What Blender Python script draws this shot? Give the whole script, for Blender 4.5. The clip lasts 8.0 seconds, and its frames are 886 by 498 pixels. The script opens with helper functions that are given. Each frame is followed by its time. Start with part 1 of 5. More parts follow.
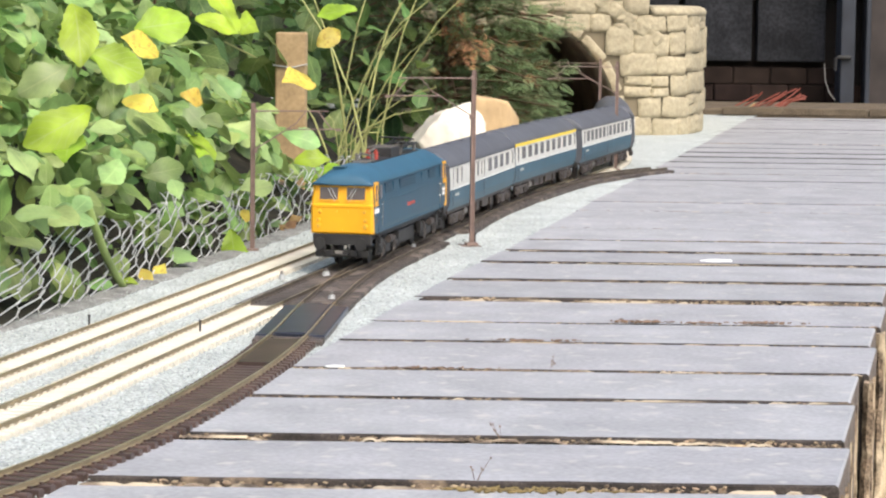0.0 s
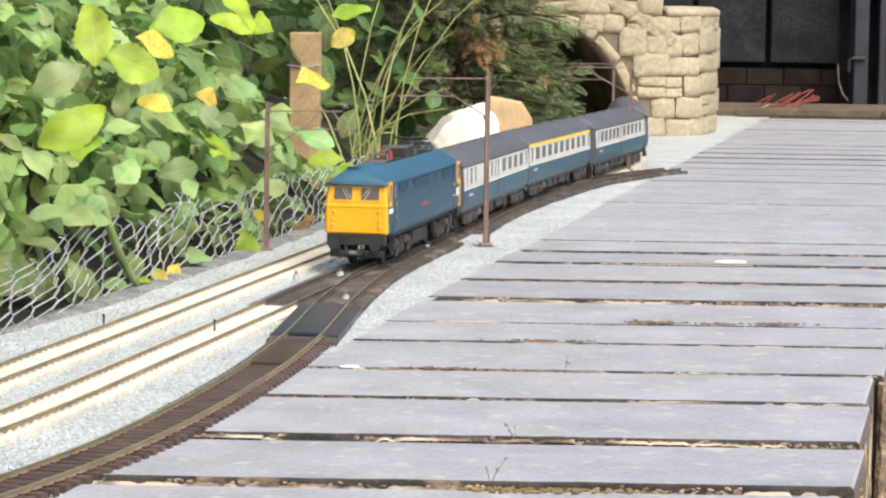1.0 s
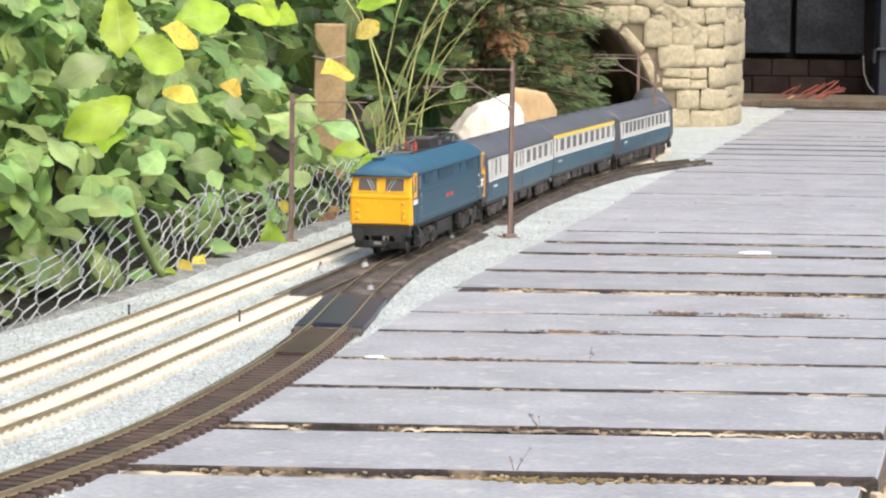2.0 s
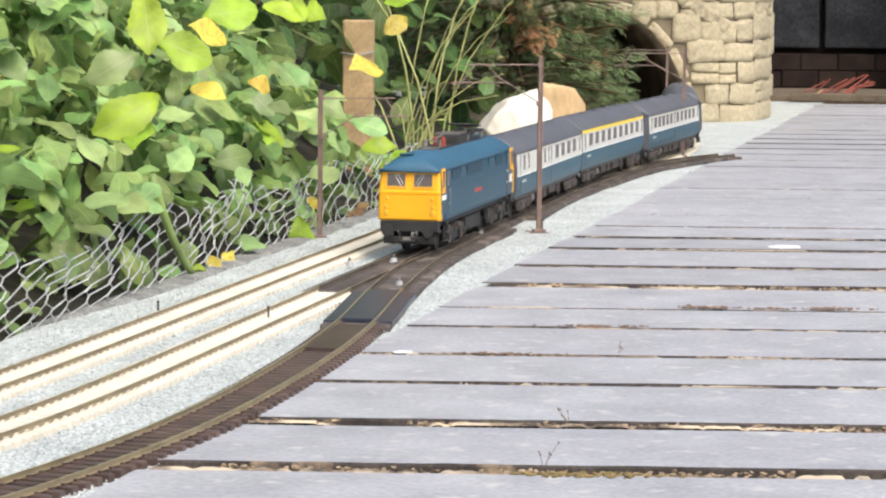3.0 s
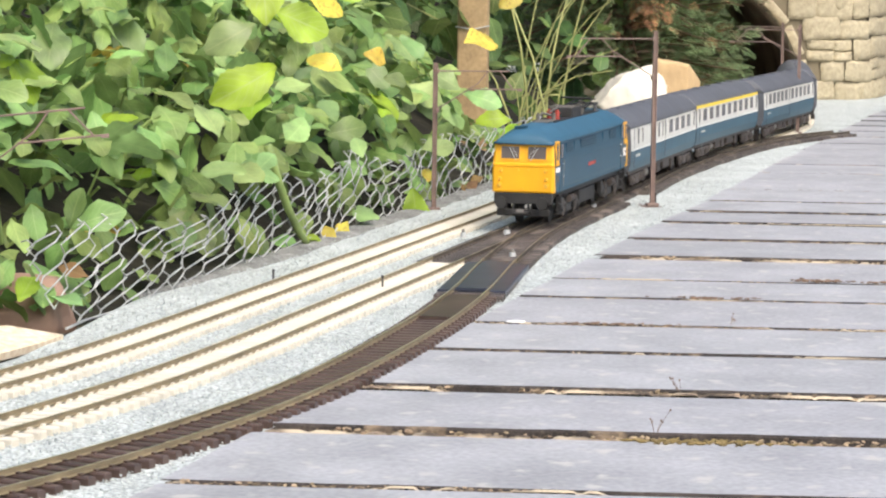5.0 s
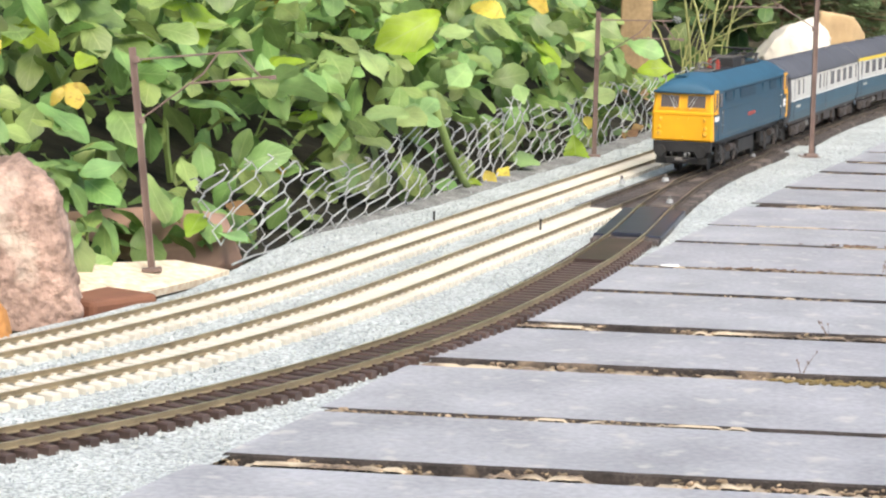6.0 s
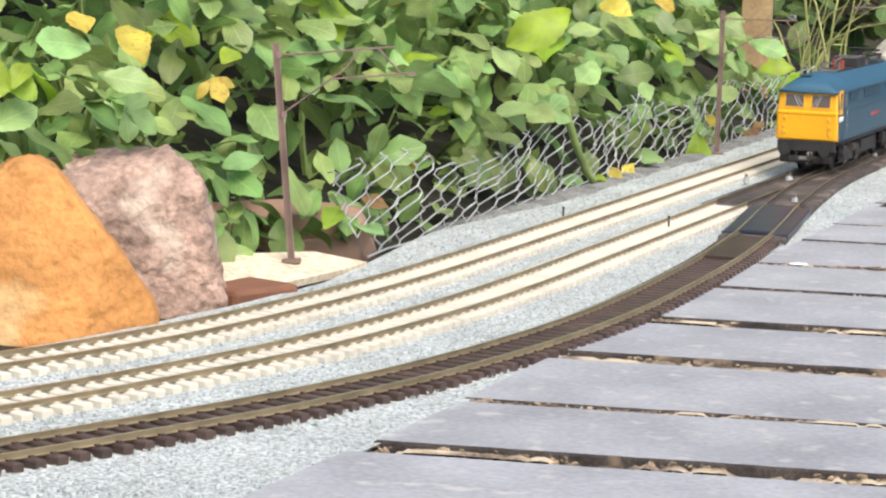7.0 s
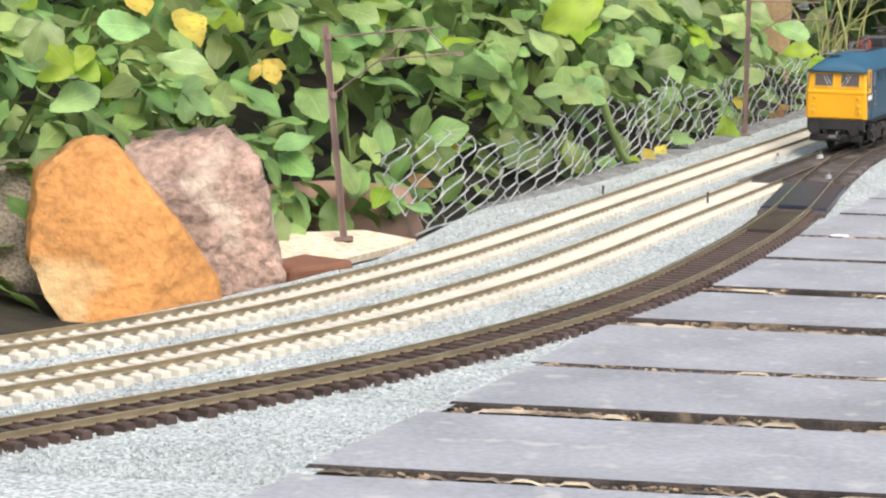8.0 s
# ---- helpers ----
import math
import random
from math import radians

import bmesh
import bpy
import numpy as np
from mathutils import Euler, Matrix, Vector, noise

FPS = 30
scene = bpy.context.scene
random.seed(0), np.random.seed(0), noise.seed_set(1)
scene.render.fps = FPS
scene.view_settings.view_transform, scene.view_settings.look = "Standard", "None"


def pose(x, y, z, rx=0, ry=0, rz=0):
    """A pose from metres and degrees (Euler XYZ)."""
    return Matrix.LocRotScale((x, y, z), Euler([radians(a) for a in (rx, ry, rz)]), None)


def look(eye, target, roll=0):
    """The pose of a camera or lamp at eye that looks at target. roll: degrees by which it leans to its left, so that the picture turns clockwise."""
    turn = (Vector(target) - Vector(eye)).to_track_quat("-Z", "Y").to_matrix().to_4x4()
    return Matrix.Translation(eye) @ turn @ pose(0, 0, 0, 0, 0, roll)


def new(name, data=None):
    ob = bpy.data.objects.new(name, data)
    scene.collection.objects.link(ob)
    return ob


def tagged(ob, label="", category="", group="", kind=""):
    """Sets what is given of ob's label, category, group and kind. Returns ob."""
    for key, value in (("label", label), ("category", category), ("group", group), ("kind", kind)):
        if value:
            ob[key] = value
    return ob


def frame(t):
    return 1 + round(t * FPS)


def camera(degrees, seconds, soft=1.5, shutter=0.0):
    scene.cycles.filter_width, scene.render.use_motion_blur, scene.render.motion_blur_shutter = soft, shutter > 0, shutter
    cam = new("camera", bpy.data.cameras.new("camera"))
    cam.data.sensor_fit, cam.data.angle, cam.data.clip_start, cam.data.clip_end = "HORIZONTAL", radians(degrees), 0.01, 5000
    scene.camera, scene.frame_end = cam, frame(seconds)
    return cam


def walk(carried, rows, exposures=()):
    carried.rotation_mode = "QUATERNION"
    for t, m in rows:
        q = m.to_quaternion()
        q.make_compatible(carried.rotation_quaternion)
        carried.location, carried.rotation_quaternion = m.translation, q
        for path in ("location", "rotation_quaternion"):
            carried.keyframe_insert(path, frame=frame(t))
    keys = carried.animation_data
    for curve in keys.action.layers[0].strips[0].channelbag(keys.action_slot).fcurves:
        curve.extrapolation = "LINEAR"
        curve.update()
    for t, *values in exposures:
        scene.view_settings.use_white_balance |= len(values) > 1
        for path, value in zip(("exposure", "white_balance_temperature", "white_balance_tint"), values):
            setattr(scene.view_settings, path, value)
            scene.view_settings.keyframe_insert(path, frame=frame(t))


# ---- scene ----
# A garden model railway (1:76) on a raised bed beside a wall capped with slabs.
cam = camera(18.82, 8.0, soft=2.2)
PATH = [
    (0, (0.0012, -0.0068, 0.1509), (-0.0001, 2.3830, -0.0701), 0.77),
    (0.5, (0.0002, -0.0069, 0.1509), (-0.0051, 2.3828, -0.0721), 0.98),
    (1, (0.0002, -0.0069, 0.1509), (-0.0121, 2.3829, -0.0700), 0.88),
    (1.5, (0.0001, -0.0082, 0.1509), (-0.0211, 2.3811, -0.0740), 0.89),
    (3, (0.0010, -0.0088, 0.1501), (-0.0602, 2.3792, -0.0821), 0.54),
    (3.5, (0.0010, -0.0090, 0.1501), (-0.0711, 2.3783, -0.0860), 0.46),
    (4, (-0.0001, -0.0096, 0.1502), (-0.0992, 2.3756, -0.0961), 0.59),
    (5.5, (0.0029, -0.0251, 0.1460), (-0.2142, 2.3508, -0.1143), 0.96),
    (6, (0.0063, -0.0411, 0.1468), (-0.3011, 2.3202, -0.1526), 1.34),
    (6.5, (-0.0019, -0.0563, 0.1477), (-0.3963, 2.2893, -0.1720), 1.80),
    (7, (-0.0039, -0.0629, 0.1498), (-0.4012, 2.2838, -0.1589), 1.89),
    (7.5, (-0.0089, -0.0691, 0.1436), (-0.4015, 2.2782, -0.1661), 1.48),
    (8, (-0.0199, -0.0861, 0.1416), (-0.4184, 2.2605, -0.1660), 0.98),
]
walk(cam, [(t, look(eye, target, roll)) for t, eye, target, roll in PATH],
     exposures=((0.0, 1.0, 6720, 8), (5.5, 1.0, 6720, 8), (7.0, 0.88, 6680, 8), (8.0, 0.83, 6650, 8)))

# The plan below counts depth (y) in units of 1.2 m: tracks, masts and train are laid out in metres at once,
# all else is brought to metres at the end of the file.
DEPTH = 1.2
IN_METRES = []

# ---------------------------------------------------------------- light
world = bpy.data.worlds.new("overcast_sky")
scene.world = world
world.use_nodes = True
wn, wl = world.node_tree.nodes, world.node_tree.links
sky = wn.new("ShaderNodeTexSky")
sky.sky_type, sky.sun_disc = "NISHITA", False
sky.sun_elevation, sky.sun_rotation = radians(52), radians(150)
sky.air_density, sky.dust_density, sky.ozone_density = 1.0, 4.0, 1.0
wn["Background"].inputs["Strength"].default_value = 0.15
wl.new(sky.outputs["Color"], wn["Background"].inputs["Color"])
sun_data = bpy.data.lights.new("sun", "SUN")
sun_data.energy, sun_data.angle, sun_data.color = 1.2, radians(45), (1.0, 0.97, 0.92)
sun = new("sun", sun_data)
sun.matrix_world = look((0.35, -0.61, 0.92), (0, 0, 0))


# ---------------------------------------------------------------- materials
def material(name, colour, rough=0.6, metal=0.0, vary=(0.0, 0.0), scale=60.0, fine=0.0, fine_scale=900.0,
             bump=0.0, bump_scale=400.0, random_by="", hue=0.0, stain=None, stain_scale=25.0, stain_at=0.6, spec=0.4,
             translucent=0.0, spread=0.28, bump_depth=0.001):
    """Principled surface with two scales of variation, optional stains, bump and per-piece variation."""
    m = bpy.data.materials.new(name)
    m.use_nodes = True
    n, l = m.node_tree.nodes, m.node_tree.links
    b = n["Principled BSDF"]
    b.inputs["Roughness"].default_value, b.inputs["Metallic"].default_value = rough, metal
    b.inputs["Specular IOR Level"].default_value = spec
    geo = n.new("ShaderNodeNewGeometry")
    obj = n.new("ShaderNodeTexCoord")
    place = obj.outputs["Object"] if random_by == "local" else geo.outputs["Position"]

    def noise_at(s, detail=4.0):
        t = n.new("ShaderNodeTexNoise")
        t.inputs["Scale"].default_value, t.inputs["Detail"].default_value = s, detail
        l.new(place, t.inputs["Vector"])
        return t.outputs["Fac"]

    def mix(a, c, fac, mode="MIX"):
        x = n.new("ShaderNodeMix")
        x.data_type, x.blend_type = "RGBA", mode
        for sock, v in ((x.inputs[6], a), (x.inputs[7], c), (x.inputs[0], fac)):
            if hasattr(v, "is_linked"):
                l.new(v, sock)
            else:
                sock.default_value = v
        return x.outputs[2]

    def ramp(fac, lo, hi):
        r = n.new("ShaderNodeMapRange")
        r.inputs["From Min"].default_value, r.inputs["From Max"].default_value = lo, hi
        l.new(fac, r.inputs["Value"])
        return r.outputs["Result"]

    col = (*colour, 1)
    if vary[0] or vary[1]:
        dark = tuple(c * (1 - vary[0]) for c in colour)
        light = tuple(min(1, c * (1 + vary[1])) for c in colour)
        col = mix((*dark, 1), (*light, 1), ramp(noise_at(scale), 0.3, 0.7))
    if fine:
        g = noise_at(fine_scale, 2.0)
        col = mix(col, mix((0, 0, 0, 1), (1, 1, 1, 1), ramp(g, 0.35, 0.65)), fine, "OVERLAY")
    if stain:
        col = mix(col, (*stain, 1), ramp(noise_at(stain_scale, 8.0), stain_at, stain_at + 0.1))
    if random_by in ("object", "island"):
        if random_by == "object":
            info = n.new("ShaderNodeObjectInfo").outputs["Random"]
        else:
            info = geo.outputs["Random Per Island"]
        hs = n.new("ShaderNodeHueSaturation")
        if hasattr(col, "is_linked"):
            l.new(col, hs.inputs["Color"])
        else:
            hs.inputs["Color"].default_value = col
        l.new(ramp_to(n, l, info, 0.5 - hue, 0.5 + hue), hs.inputs["Hue"])
        l.new(ramp_to(n, l, info, 1 - spread, 1 + spread, 7.0), hs.inputs["Value"])
        col = hs.outputs["Color"]
    if hasattr(col, "is_linked"):
        l.new(col, b.inputs["Base Color"])
    else:
        b.inputs["Base Color"].default_value = col
    if bump:
        bp = n.new("ShaderNodeBump")
        bp.inputs["Strength"].default_value, bp.inputs["Distance"].default_value = bump, bump_depth
        l.new(noise_at(bump_scale, 6.0), bp.inputs["Height"])
        l.new(bp.outputs["Normal"], b.inputs["Normal"])
    if translucent:
        tr, mx = n.new("ShaderNodeBsdfTranslucent"), n.new("ShaderNodeMixShader")
        if hasattr(col, "is_linked"):
            l.new(col, tr.inputs["Color"])
        else:
            tr.inputs["Color"].default_value = col
        mx.inputs[0].default_value = translucent
        l.new(b.outputs[0], mx.inputs[1]), l.new(tr.outputs[0], mx.inputs[2])
        l.new(mx.outputs[0], n["Material Output"].inputs["Surface"])
    return m


def ramp_to(n, l, value, lo, hi, times=1.0):
    """A piece's random number, folded if times is above one, spread from lo to hi."""
    if times > 1:
        k, fr = n.new("ShaderNodeMath"), n.new("ShaderNodeMath")
        k.operation, fr.operation = "MULTIPLY", "FRACT"
        k.inputs[1].default_value = times
        l.new(value, k.inputs[0]), l.new(k.outputs[0], fr.inputs[0])
        value = fr.outputs[0]
    r = n.new("ShaderNodeMapRange")
    r.inputs["To Min"].default_value, r.inputs["To Max"].default_value = lo, hi
    l.new(value, r.inputs["Value"])
    return r.outputs["Result"]


SLAB_END = material("brown_grey_slab_end", (0.17, 0.14, 0.12), 0.95, vary=(0.3, 0.3), scale=60, fine=0.3, bump=0.8, bump_scale=200, bump_depth=0.003)
# dirt, plus the joint gaps' shade painted into the colour
SLAB_SIDE = material("dirty_shaded_slab_edge", (0.038, 0.031, 0.027), 0.95, vary=(0.5, 0.6), scale=90, fine=0.3, bump=0.8, bump_scale=400,
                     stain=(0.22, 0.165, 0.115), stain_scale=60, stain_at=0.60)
SLATE = material("blue_grey_slab", (0.318, 0.322, 0.340), 0.55, vary=(0.19, 0.15), scale=26, fine=0.11, fine_scale=420, bump=0.4, bump_scale=260,
                 stain=(0.44, 0.43, 0.41), stain_scale=95, stain_at=0.585, random_by="object", hue=0.01, spread=0.07)
JOINT = material("crumbling_mortar", (0.17, 0.125, 0.085), 0.95, vary=(0.75, 0.8), scale=110, fine=0.5, fine_scale=700, bump=1.0, bump_scale=500,
                 stain=(0.60, 0.49, 0.34), stain_scale=34, stain_at=0.47)
BALLAST = material("grey_granite_ballast", (0.40, 0.43, 0.42), 0.9, vary=(0.12, 0.12), scale=25, fine=0.42, fine_scale=800, bump=0.7, bump_scale=800)
GRIT = material("dirty_grey_grit", (0.20, 0.20, 0.19), 0.95, vary=(0.35, 0.35), scale=60, fine=0.4, fine_scale=800, bump=0.8, bump_scale=600)
CHIP = material("granite_chips", (0.40, 0.43, 0.42), 0.9, vary=(0.12, 0.12), scale=300, random_by="island", hue=0.01, spread=0.16)
RAIL_DULL = material("dull_brown_rail", (0.085, 0.068, 0.05), 0.6, 0.1, vary=(0.4, 0.5), scale=80)
RAIL_WORN = material("dirty_rail_head", (0.22, 0.18, 0.13), 0.5, 0.5, vary=(0.5, 0.4), scale=90)
RAIL = material("nickel_brass_rail", (0.27, 0.22, 0.14), 0.45, 0.3, vary=(0.3, 0.2), scale=90)
RAIL_TOP = material("worn_rail_head", (0.62, 0.55, 0.40), 0.3, 0.8, vary=(0.2, 0.2), scale=120)
CREAM = material("cream_sleeper", (0.60, 0.555, 0.465), 0.6, vary=(0.08, 0.05), scale=40, random_by="object", hue=0.003, spread=0.05)
BROWN = material("dark_brown_sleeper", (0.066, 0.043, 0.036), 0.36, vary=(0.3, 0.5), scale=60)
POINT = material("weathered_black_plastic", (0.055, 0.045, 0.040), 0.6, vary=(0.4, 0.8), scale=70, fine=0.3, fine_scale=600, bump=0.4,
                 stain=(0.16, 0.13, 0.11), stain_scale=45, stain_at=0.55)
PANEL = material("blue_black_panel", (0.036, 0.042, 0.064), 0.35, vary=(0.3, 0.3), scale=60)
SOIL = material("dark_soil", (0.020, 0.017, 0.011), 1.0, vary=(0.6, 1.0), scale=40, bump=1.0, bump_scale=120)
STEEL = material("galvanised_wire", (0.50, 0.51, 0.50), 0.5, 0.3, vary=(0.4, 0.2), scale=60)
MAST = material("rust_brown_mast", (0.19, 0.13, 0.11), 0.6, vary=(0.3, 0.3), scale=60)


def leaf_material(name, colour, rough=0.4, hue=0.03, spread=0.3, by="object", translucent=0.3, vein=0.35, spot=None):
    """A leaf blade: pale midrib and side veins from its own coordinates, mottling, a puckered surface and light through it."""
    m = bpy.data.materials.new(name)
    m.use_nodes = True
    n, l = m.node_tree.nodes, m.node_tree.links
    b = n["Principled BSDF"]
    b.inputs["Specular IOR Level"].default_value = 0.5

    def calc(op, x, y=0.0, z=0.0):
        k = n.new("ShaderNodeMath")
        k.operation = op
        for i, v in enumerate((x, y, z)):
            if hasattr(v, "is_linked"):
                l.new(v, k.inputs[i])
            else:
                k.inputs[i].default_value = v
        return k.outputs[0]

    def blend(x, y, fac, mode="MIX"):
        k = n.new("ShaderNodeMix")
        k.data_type, k.blend_type = "RGBA", mode
        for sock, v in ((k.inputs[6], x), (k.inputs[7], y), (k.inputs[0], fac)):
            if hasattr(v, "is_linked"):
                l.new(v, sock)
            else:
                sock.default_value = v
        return k.outputs[2]

    uv, xyz = n.new("ShaderNodeTexCoord"), n.new("ShaderNodeSeparateXYZ")
    l.new(uv.outputs["UV"], xyz.inputs[0])
    side = calc("ABSOLUTE", calc("SUBTRACT", xyz.outputs[0], 0.5))
    rib = calc("LESS_THAN", side, 0.022)
    wave = calc("FRACT", calc("MULTIPLY", calc("SUBTRACT", xyz.outputs[1], calc("MULTIPLY", side, 0.75)), 7.0))
    veins = calc("MULTIPLY", calc("MAXIMUM", rib, calc("MULTIPLY", calc("LESS_THAN", wave, 0.13), 0.6)), vein)
    geo = n.new("ShaderNodeNewGeometry")
    mottle, grain = n.new("ShaderNodeTexNoise"), n.new("ShaderNodeTexNoise")
    mottle.inputs["Scale"].default_value, grain.inputs["Scale"].default_value = 75, 420
    l.new(geo.outputs["Position"], mottle.inputs["Vector"]), l.new(geo.outputs["Position"], grain.inputs["Vector"])
    rnum = n.new("ShaderNodeObjectInfo").outputs["Random"] if by == "object" else geo.outputs["Random Per Island"]
    dark, light = tuple(c * 0.68 for c in colour), tuple(min(1, c * 1.35) for c in colour)
    col = blend((*dark, 1), (*light, 1), ramp_to(n, l, calc("MULTIPLY_ADD", mottle.outputs["Fac"], 2.2, -0.6), 0, 1))
    col = blend(col, (0.45, 0.54, 0.22, 1), veins)
    if spot:
        col = blend(col, (*spot, 1), calc("MULTIPLY", calc("GREATER_THAN", grain.outputs["Fac"], 0.60), 0.7))
    hs = n.new("ShaderNodeHueSaturation")
    l.new(col, hs.inputs["Color"])
    l.new(ramp_to(n, l, rnum, 0.5 - hue, 0.5 + hue, 3.0), hs.inputs["Hue"])
    l.new(ramp_to(n, l, rnum, 1 - spread, 1 + spread, 7.0), hs.inputs["Value"])
    l.new(hs.outputs["Color"], b.inputs["Base Color"])
    l.new(ramp_to(n, l, grain.outputs["Fac"], rough - 0.1, rough + 0.14), b.inputs["Roughness"])
    bp = n.new("ShaderNodeBump")
    bp.inputs["Strength"].default_value, bp.inputs["Distance"].default_value = 0.5, 0.0012
    l.new(calc("SUBTRACT", calc("MULTIPLY", mottle.outputs["Fac"], 0.8), calc("MULTIPLY", veins, 0.6)), bp.inputs["Height"])
    l.new(bp.outputs["Normal"], b.inputs["Normal"])
    tr, mx = n.new("ShaderNodeBsdfTranslucent"), n.new("ShaderNodeMixShader")
    l.new(hs.outputs["Color"], tr.inputs["Color"])
    mx.inputs[0].default_value = translucent
    l.new(b.outputs[0], mx.inputs[1]), l.new(tr.outputs[0], mx.inputs[2])
    l.new(mx.outputs[0], n["Material Output"].inputs["Surface"])
    return m


LEAF = leaf_material("shrub_leaf", (0.215, 0.325, 0.098), 0.42, hue=0.03, spread=0.38, by="island")
LEAF_ONE = leaf_material("broad_leaf", (0.265, 0.385, 0.140), 0.38, hue=0.03, spread=0.35)
LEAF_YELLOW = leaf_material("yellow_leaf", (0.58, 0.46, 0.07), 0.5, hue=0.02, spread=0.25, vein=0.15, spot=(0.42, 0.27, 0.05))
LEAF_LIME = leaf_material("lime_leaf", (0.32, 0.47, 0.035), 0.45, hue=0.015, spread=0.2, translucent=0.4)
LEAF_DEAD = leaf_material("withered_leaf", (0.22, 0.12, 0.05), 0.7, hue=0.02, vein=0.1)
HEDGE_LEAF = leaf_material("hedge_leaf", (0.10, 0.17, 0.045), 0.45, hue=0.03, spread=0.4, by="island")
STEM = material("green_stem", (0.21, 0.29, 0.09), 0.5, vary=(0.3, 0.3), scale=50)
REED = material("dry_reed", (0.33, 0.34, 0.13), 0.6, vary=(0.3, 0.3), scale=40)
CONIFER = material("conifer_green", (0.13, 0.18, 0.075), 0.7, vary=(0.4, 0.5), scale=30, random_by="island", hue=0.03, translucent=0.1)
CONIFER_DEAD = material("brown_conifer", (0.30, 0.15, 0.07), 0.8, vary=(0.3, 0.4), scale=50, random_by="island", hue=0.015)
TWIG = material("brown_twig", (0.14, 0.085, 0.05), 0.85, vary=(0.3, 0.3), scale=60)
POST = material("brown_timber", (0.37, 0.26, 0.14), 0.8, vary=(0.25, 0.2), scale=50, fine=0.1, fine_scale=300, bump=0.4)
STONE = material("cream_cast_stone", (0.375, 0.325, 0.222), 0.85, vary=(0.16, 0.14), scale=14, fine=0.12, fine_scale=200, bump=0.7, bump_scale=120, bump_depth=0.003,
                 stain=(0.33, 0.285, 0.19), stain_scale=22, stain_at=0.6)
GROOVE = material("dark_stone_groove", (0.20, 0.165, 0.11), 0.95, vary=(0.3, 0.2), scale=30)
CAVE = material("dark_cave_stone", (0.38, 0.29, 0.21), 0.9, vary=(0.4, 0.3), scale=20, bump=0.6)
WHITE_ROCK = material("white_quartz", (0.66, 0.61, 0.52), 0.7, vary=(0.1, 0.1), scale=30, bump=0.6, bump_scale=120, stain=(0.5, 0.42, 0.32), stain_scale=22, stain_at=0.64)
TAN_ROCK = material("tan_sandstone", (0.50, 0.35, 0.19), 0.85, vary=(0.2, 0.2), scale=25, bump=0.6, bump_scale=150)
ORANGE_ROCK = material("orange_sandstone", (0.50, 0.235, 0.075), 0.85, vary=(0.25, 0.25), scale=30, fine=0.12, fine_scale=400, bump=0.9, bump_scale=110, bump_depth=0.004,
                       stain=(0.58, 0.40, 0.20), stain_scale=22, stain_at=0.56)
PINK_ROCK = material("pink_granite", (0.37, 0.255, 0.205), 0.85, vary=(0.35, 0.25), scale=55, fine=0.22, fine_scale=380, bump=1.0, bump_scale=130, bump_depth=0.006,
                     stain=(0.54, 0.45, 0.37), stain_scale=32, stain_at=0.55)
GREY_ROCK = material("grey_brown_stone", (0.30, 0.25, 0.20), 0.9, vary=(0.35, 0.35), scale=50, fine=0.4, bump=0.9, bump_scale=200)
RED_ROCK = material("smooth_red_brown_stone", (0.30, 0.19, 0.14), 0.75, vary=(0.2, 0.2), scale=45, bump=0.3)
PALE_WOOD = material("pale_split_wood", (0.68, 0.57, 0.42), 0.7, vary=(0.12, 0.12), scale=60, fine=0.25, fine_scale=300)
TERRACOTTA = material("terracotta", (0.19, 0.085, 0.05), 0.8, vary=(0.2, 0.2), scale=50)
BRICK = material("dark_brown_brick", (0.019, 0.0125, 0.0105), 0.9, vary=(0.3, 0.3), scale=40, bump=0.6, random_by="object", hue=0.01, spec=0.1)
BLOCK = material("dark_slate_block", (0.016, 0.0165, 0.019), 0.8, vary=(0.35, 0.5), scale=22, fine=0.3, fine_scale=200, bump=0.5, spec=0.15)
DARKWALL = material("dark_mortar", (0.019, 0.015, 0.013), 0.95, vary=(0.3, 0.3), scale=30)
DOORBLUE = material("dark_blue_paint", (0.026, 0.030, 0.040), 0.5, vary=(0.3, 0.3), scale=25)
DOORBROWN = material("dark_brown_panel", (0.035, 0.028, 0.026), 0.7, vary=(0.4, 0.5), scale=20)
ORANGE = material("orange_cable", (0.20, 0.05, 0.032), 0.6, vary=(0.2, 0.3), scale=60)
TIMBER = material("weathered_timber", (0.11, 0.085, 0.058), 0.9, vary=(0.4, 0.4), scale=35, fine=0.3, bump=0.6)
GROUND = material("garden_ground", (0.09, 0.075, 0.055), 1.0, vary=(0.4, 0.4), scale=5, fine=0.3, fine_scale=80, bump=0.6)
LOCO_BLUE = material("locomotive_blue", (0.0155, 0.064, 0.105), 0.42, vary=(0.08, 0.08), scale=60)
LOCO_ROOF = material("faded_blue_roof", (0.030, 0.098, 0.160), 0.5, vary=(0.1, 0.1), scale=60)
GRILLE = material("dark_blue_grille", (0.010, 0.036, 0.065), 0.5)
YELLOW = material("warning_yellow", (0.76, 0.37, 0.014), 0.42, vary=(0.06, 0.04), scale=60)
BLACK = material("black_underframe", (0.018, 0.017, 0.017), 0.55, vary=(0.3, 0.8), scale=120)
BOGIE = material("dark_brown_bogie", (0.045, 0.036, 0.032), 0.6, vary=(0.3, 0.5), scale=150)
GREY_EQ = material("grey_roof_gear", (0.14, 0.13, 0.12), 0.55, vary=(0.3, 0.3), scale=100)
RED = material("red_plastic", (0.36, 0.06, 0.045), 0.5)
WHITE = material("white_paint", (0.78, 0.78, 0.76), 0.5)
LAMP = material("pale_lamp_lens", (0.62, 0.38, 0.07), 0.25)
GLASS = material("smoked_window", (0.035, 0.033, 0.032), 0.12, spec=0.6)
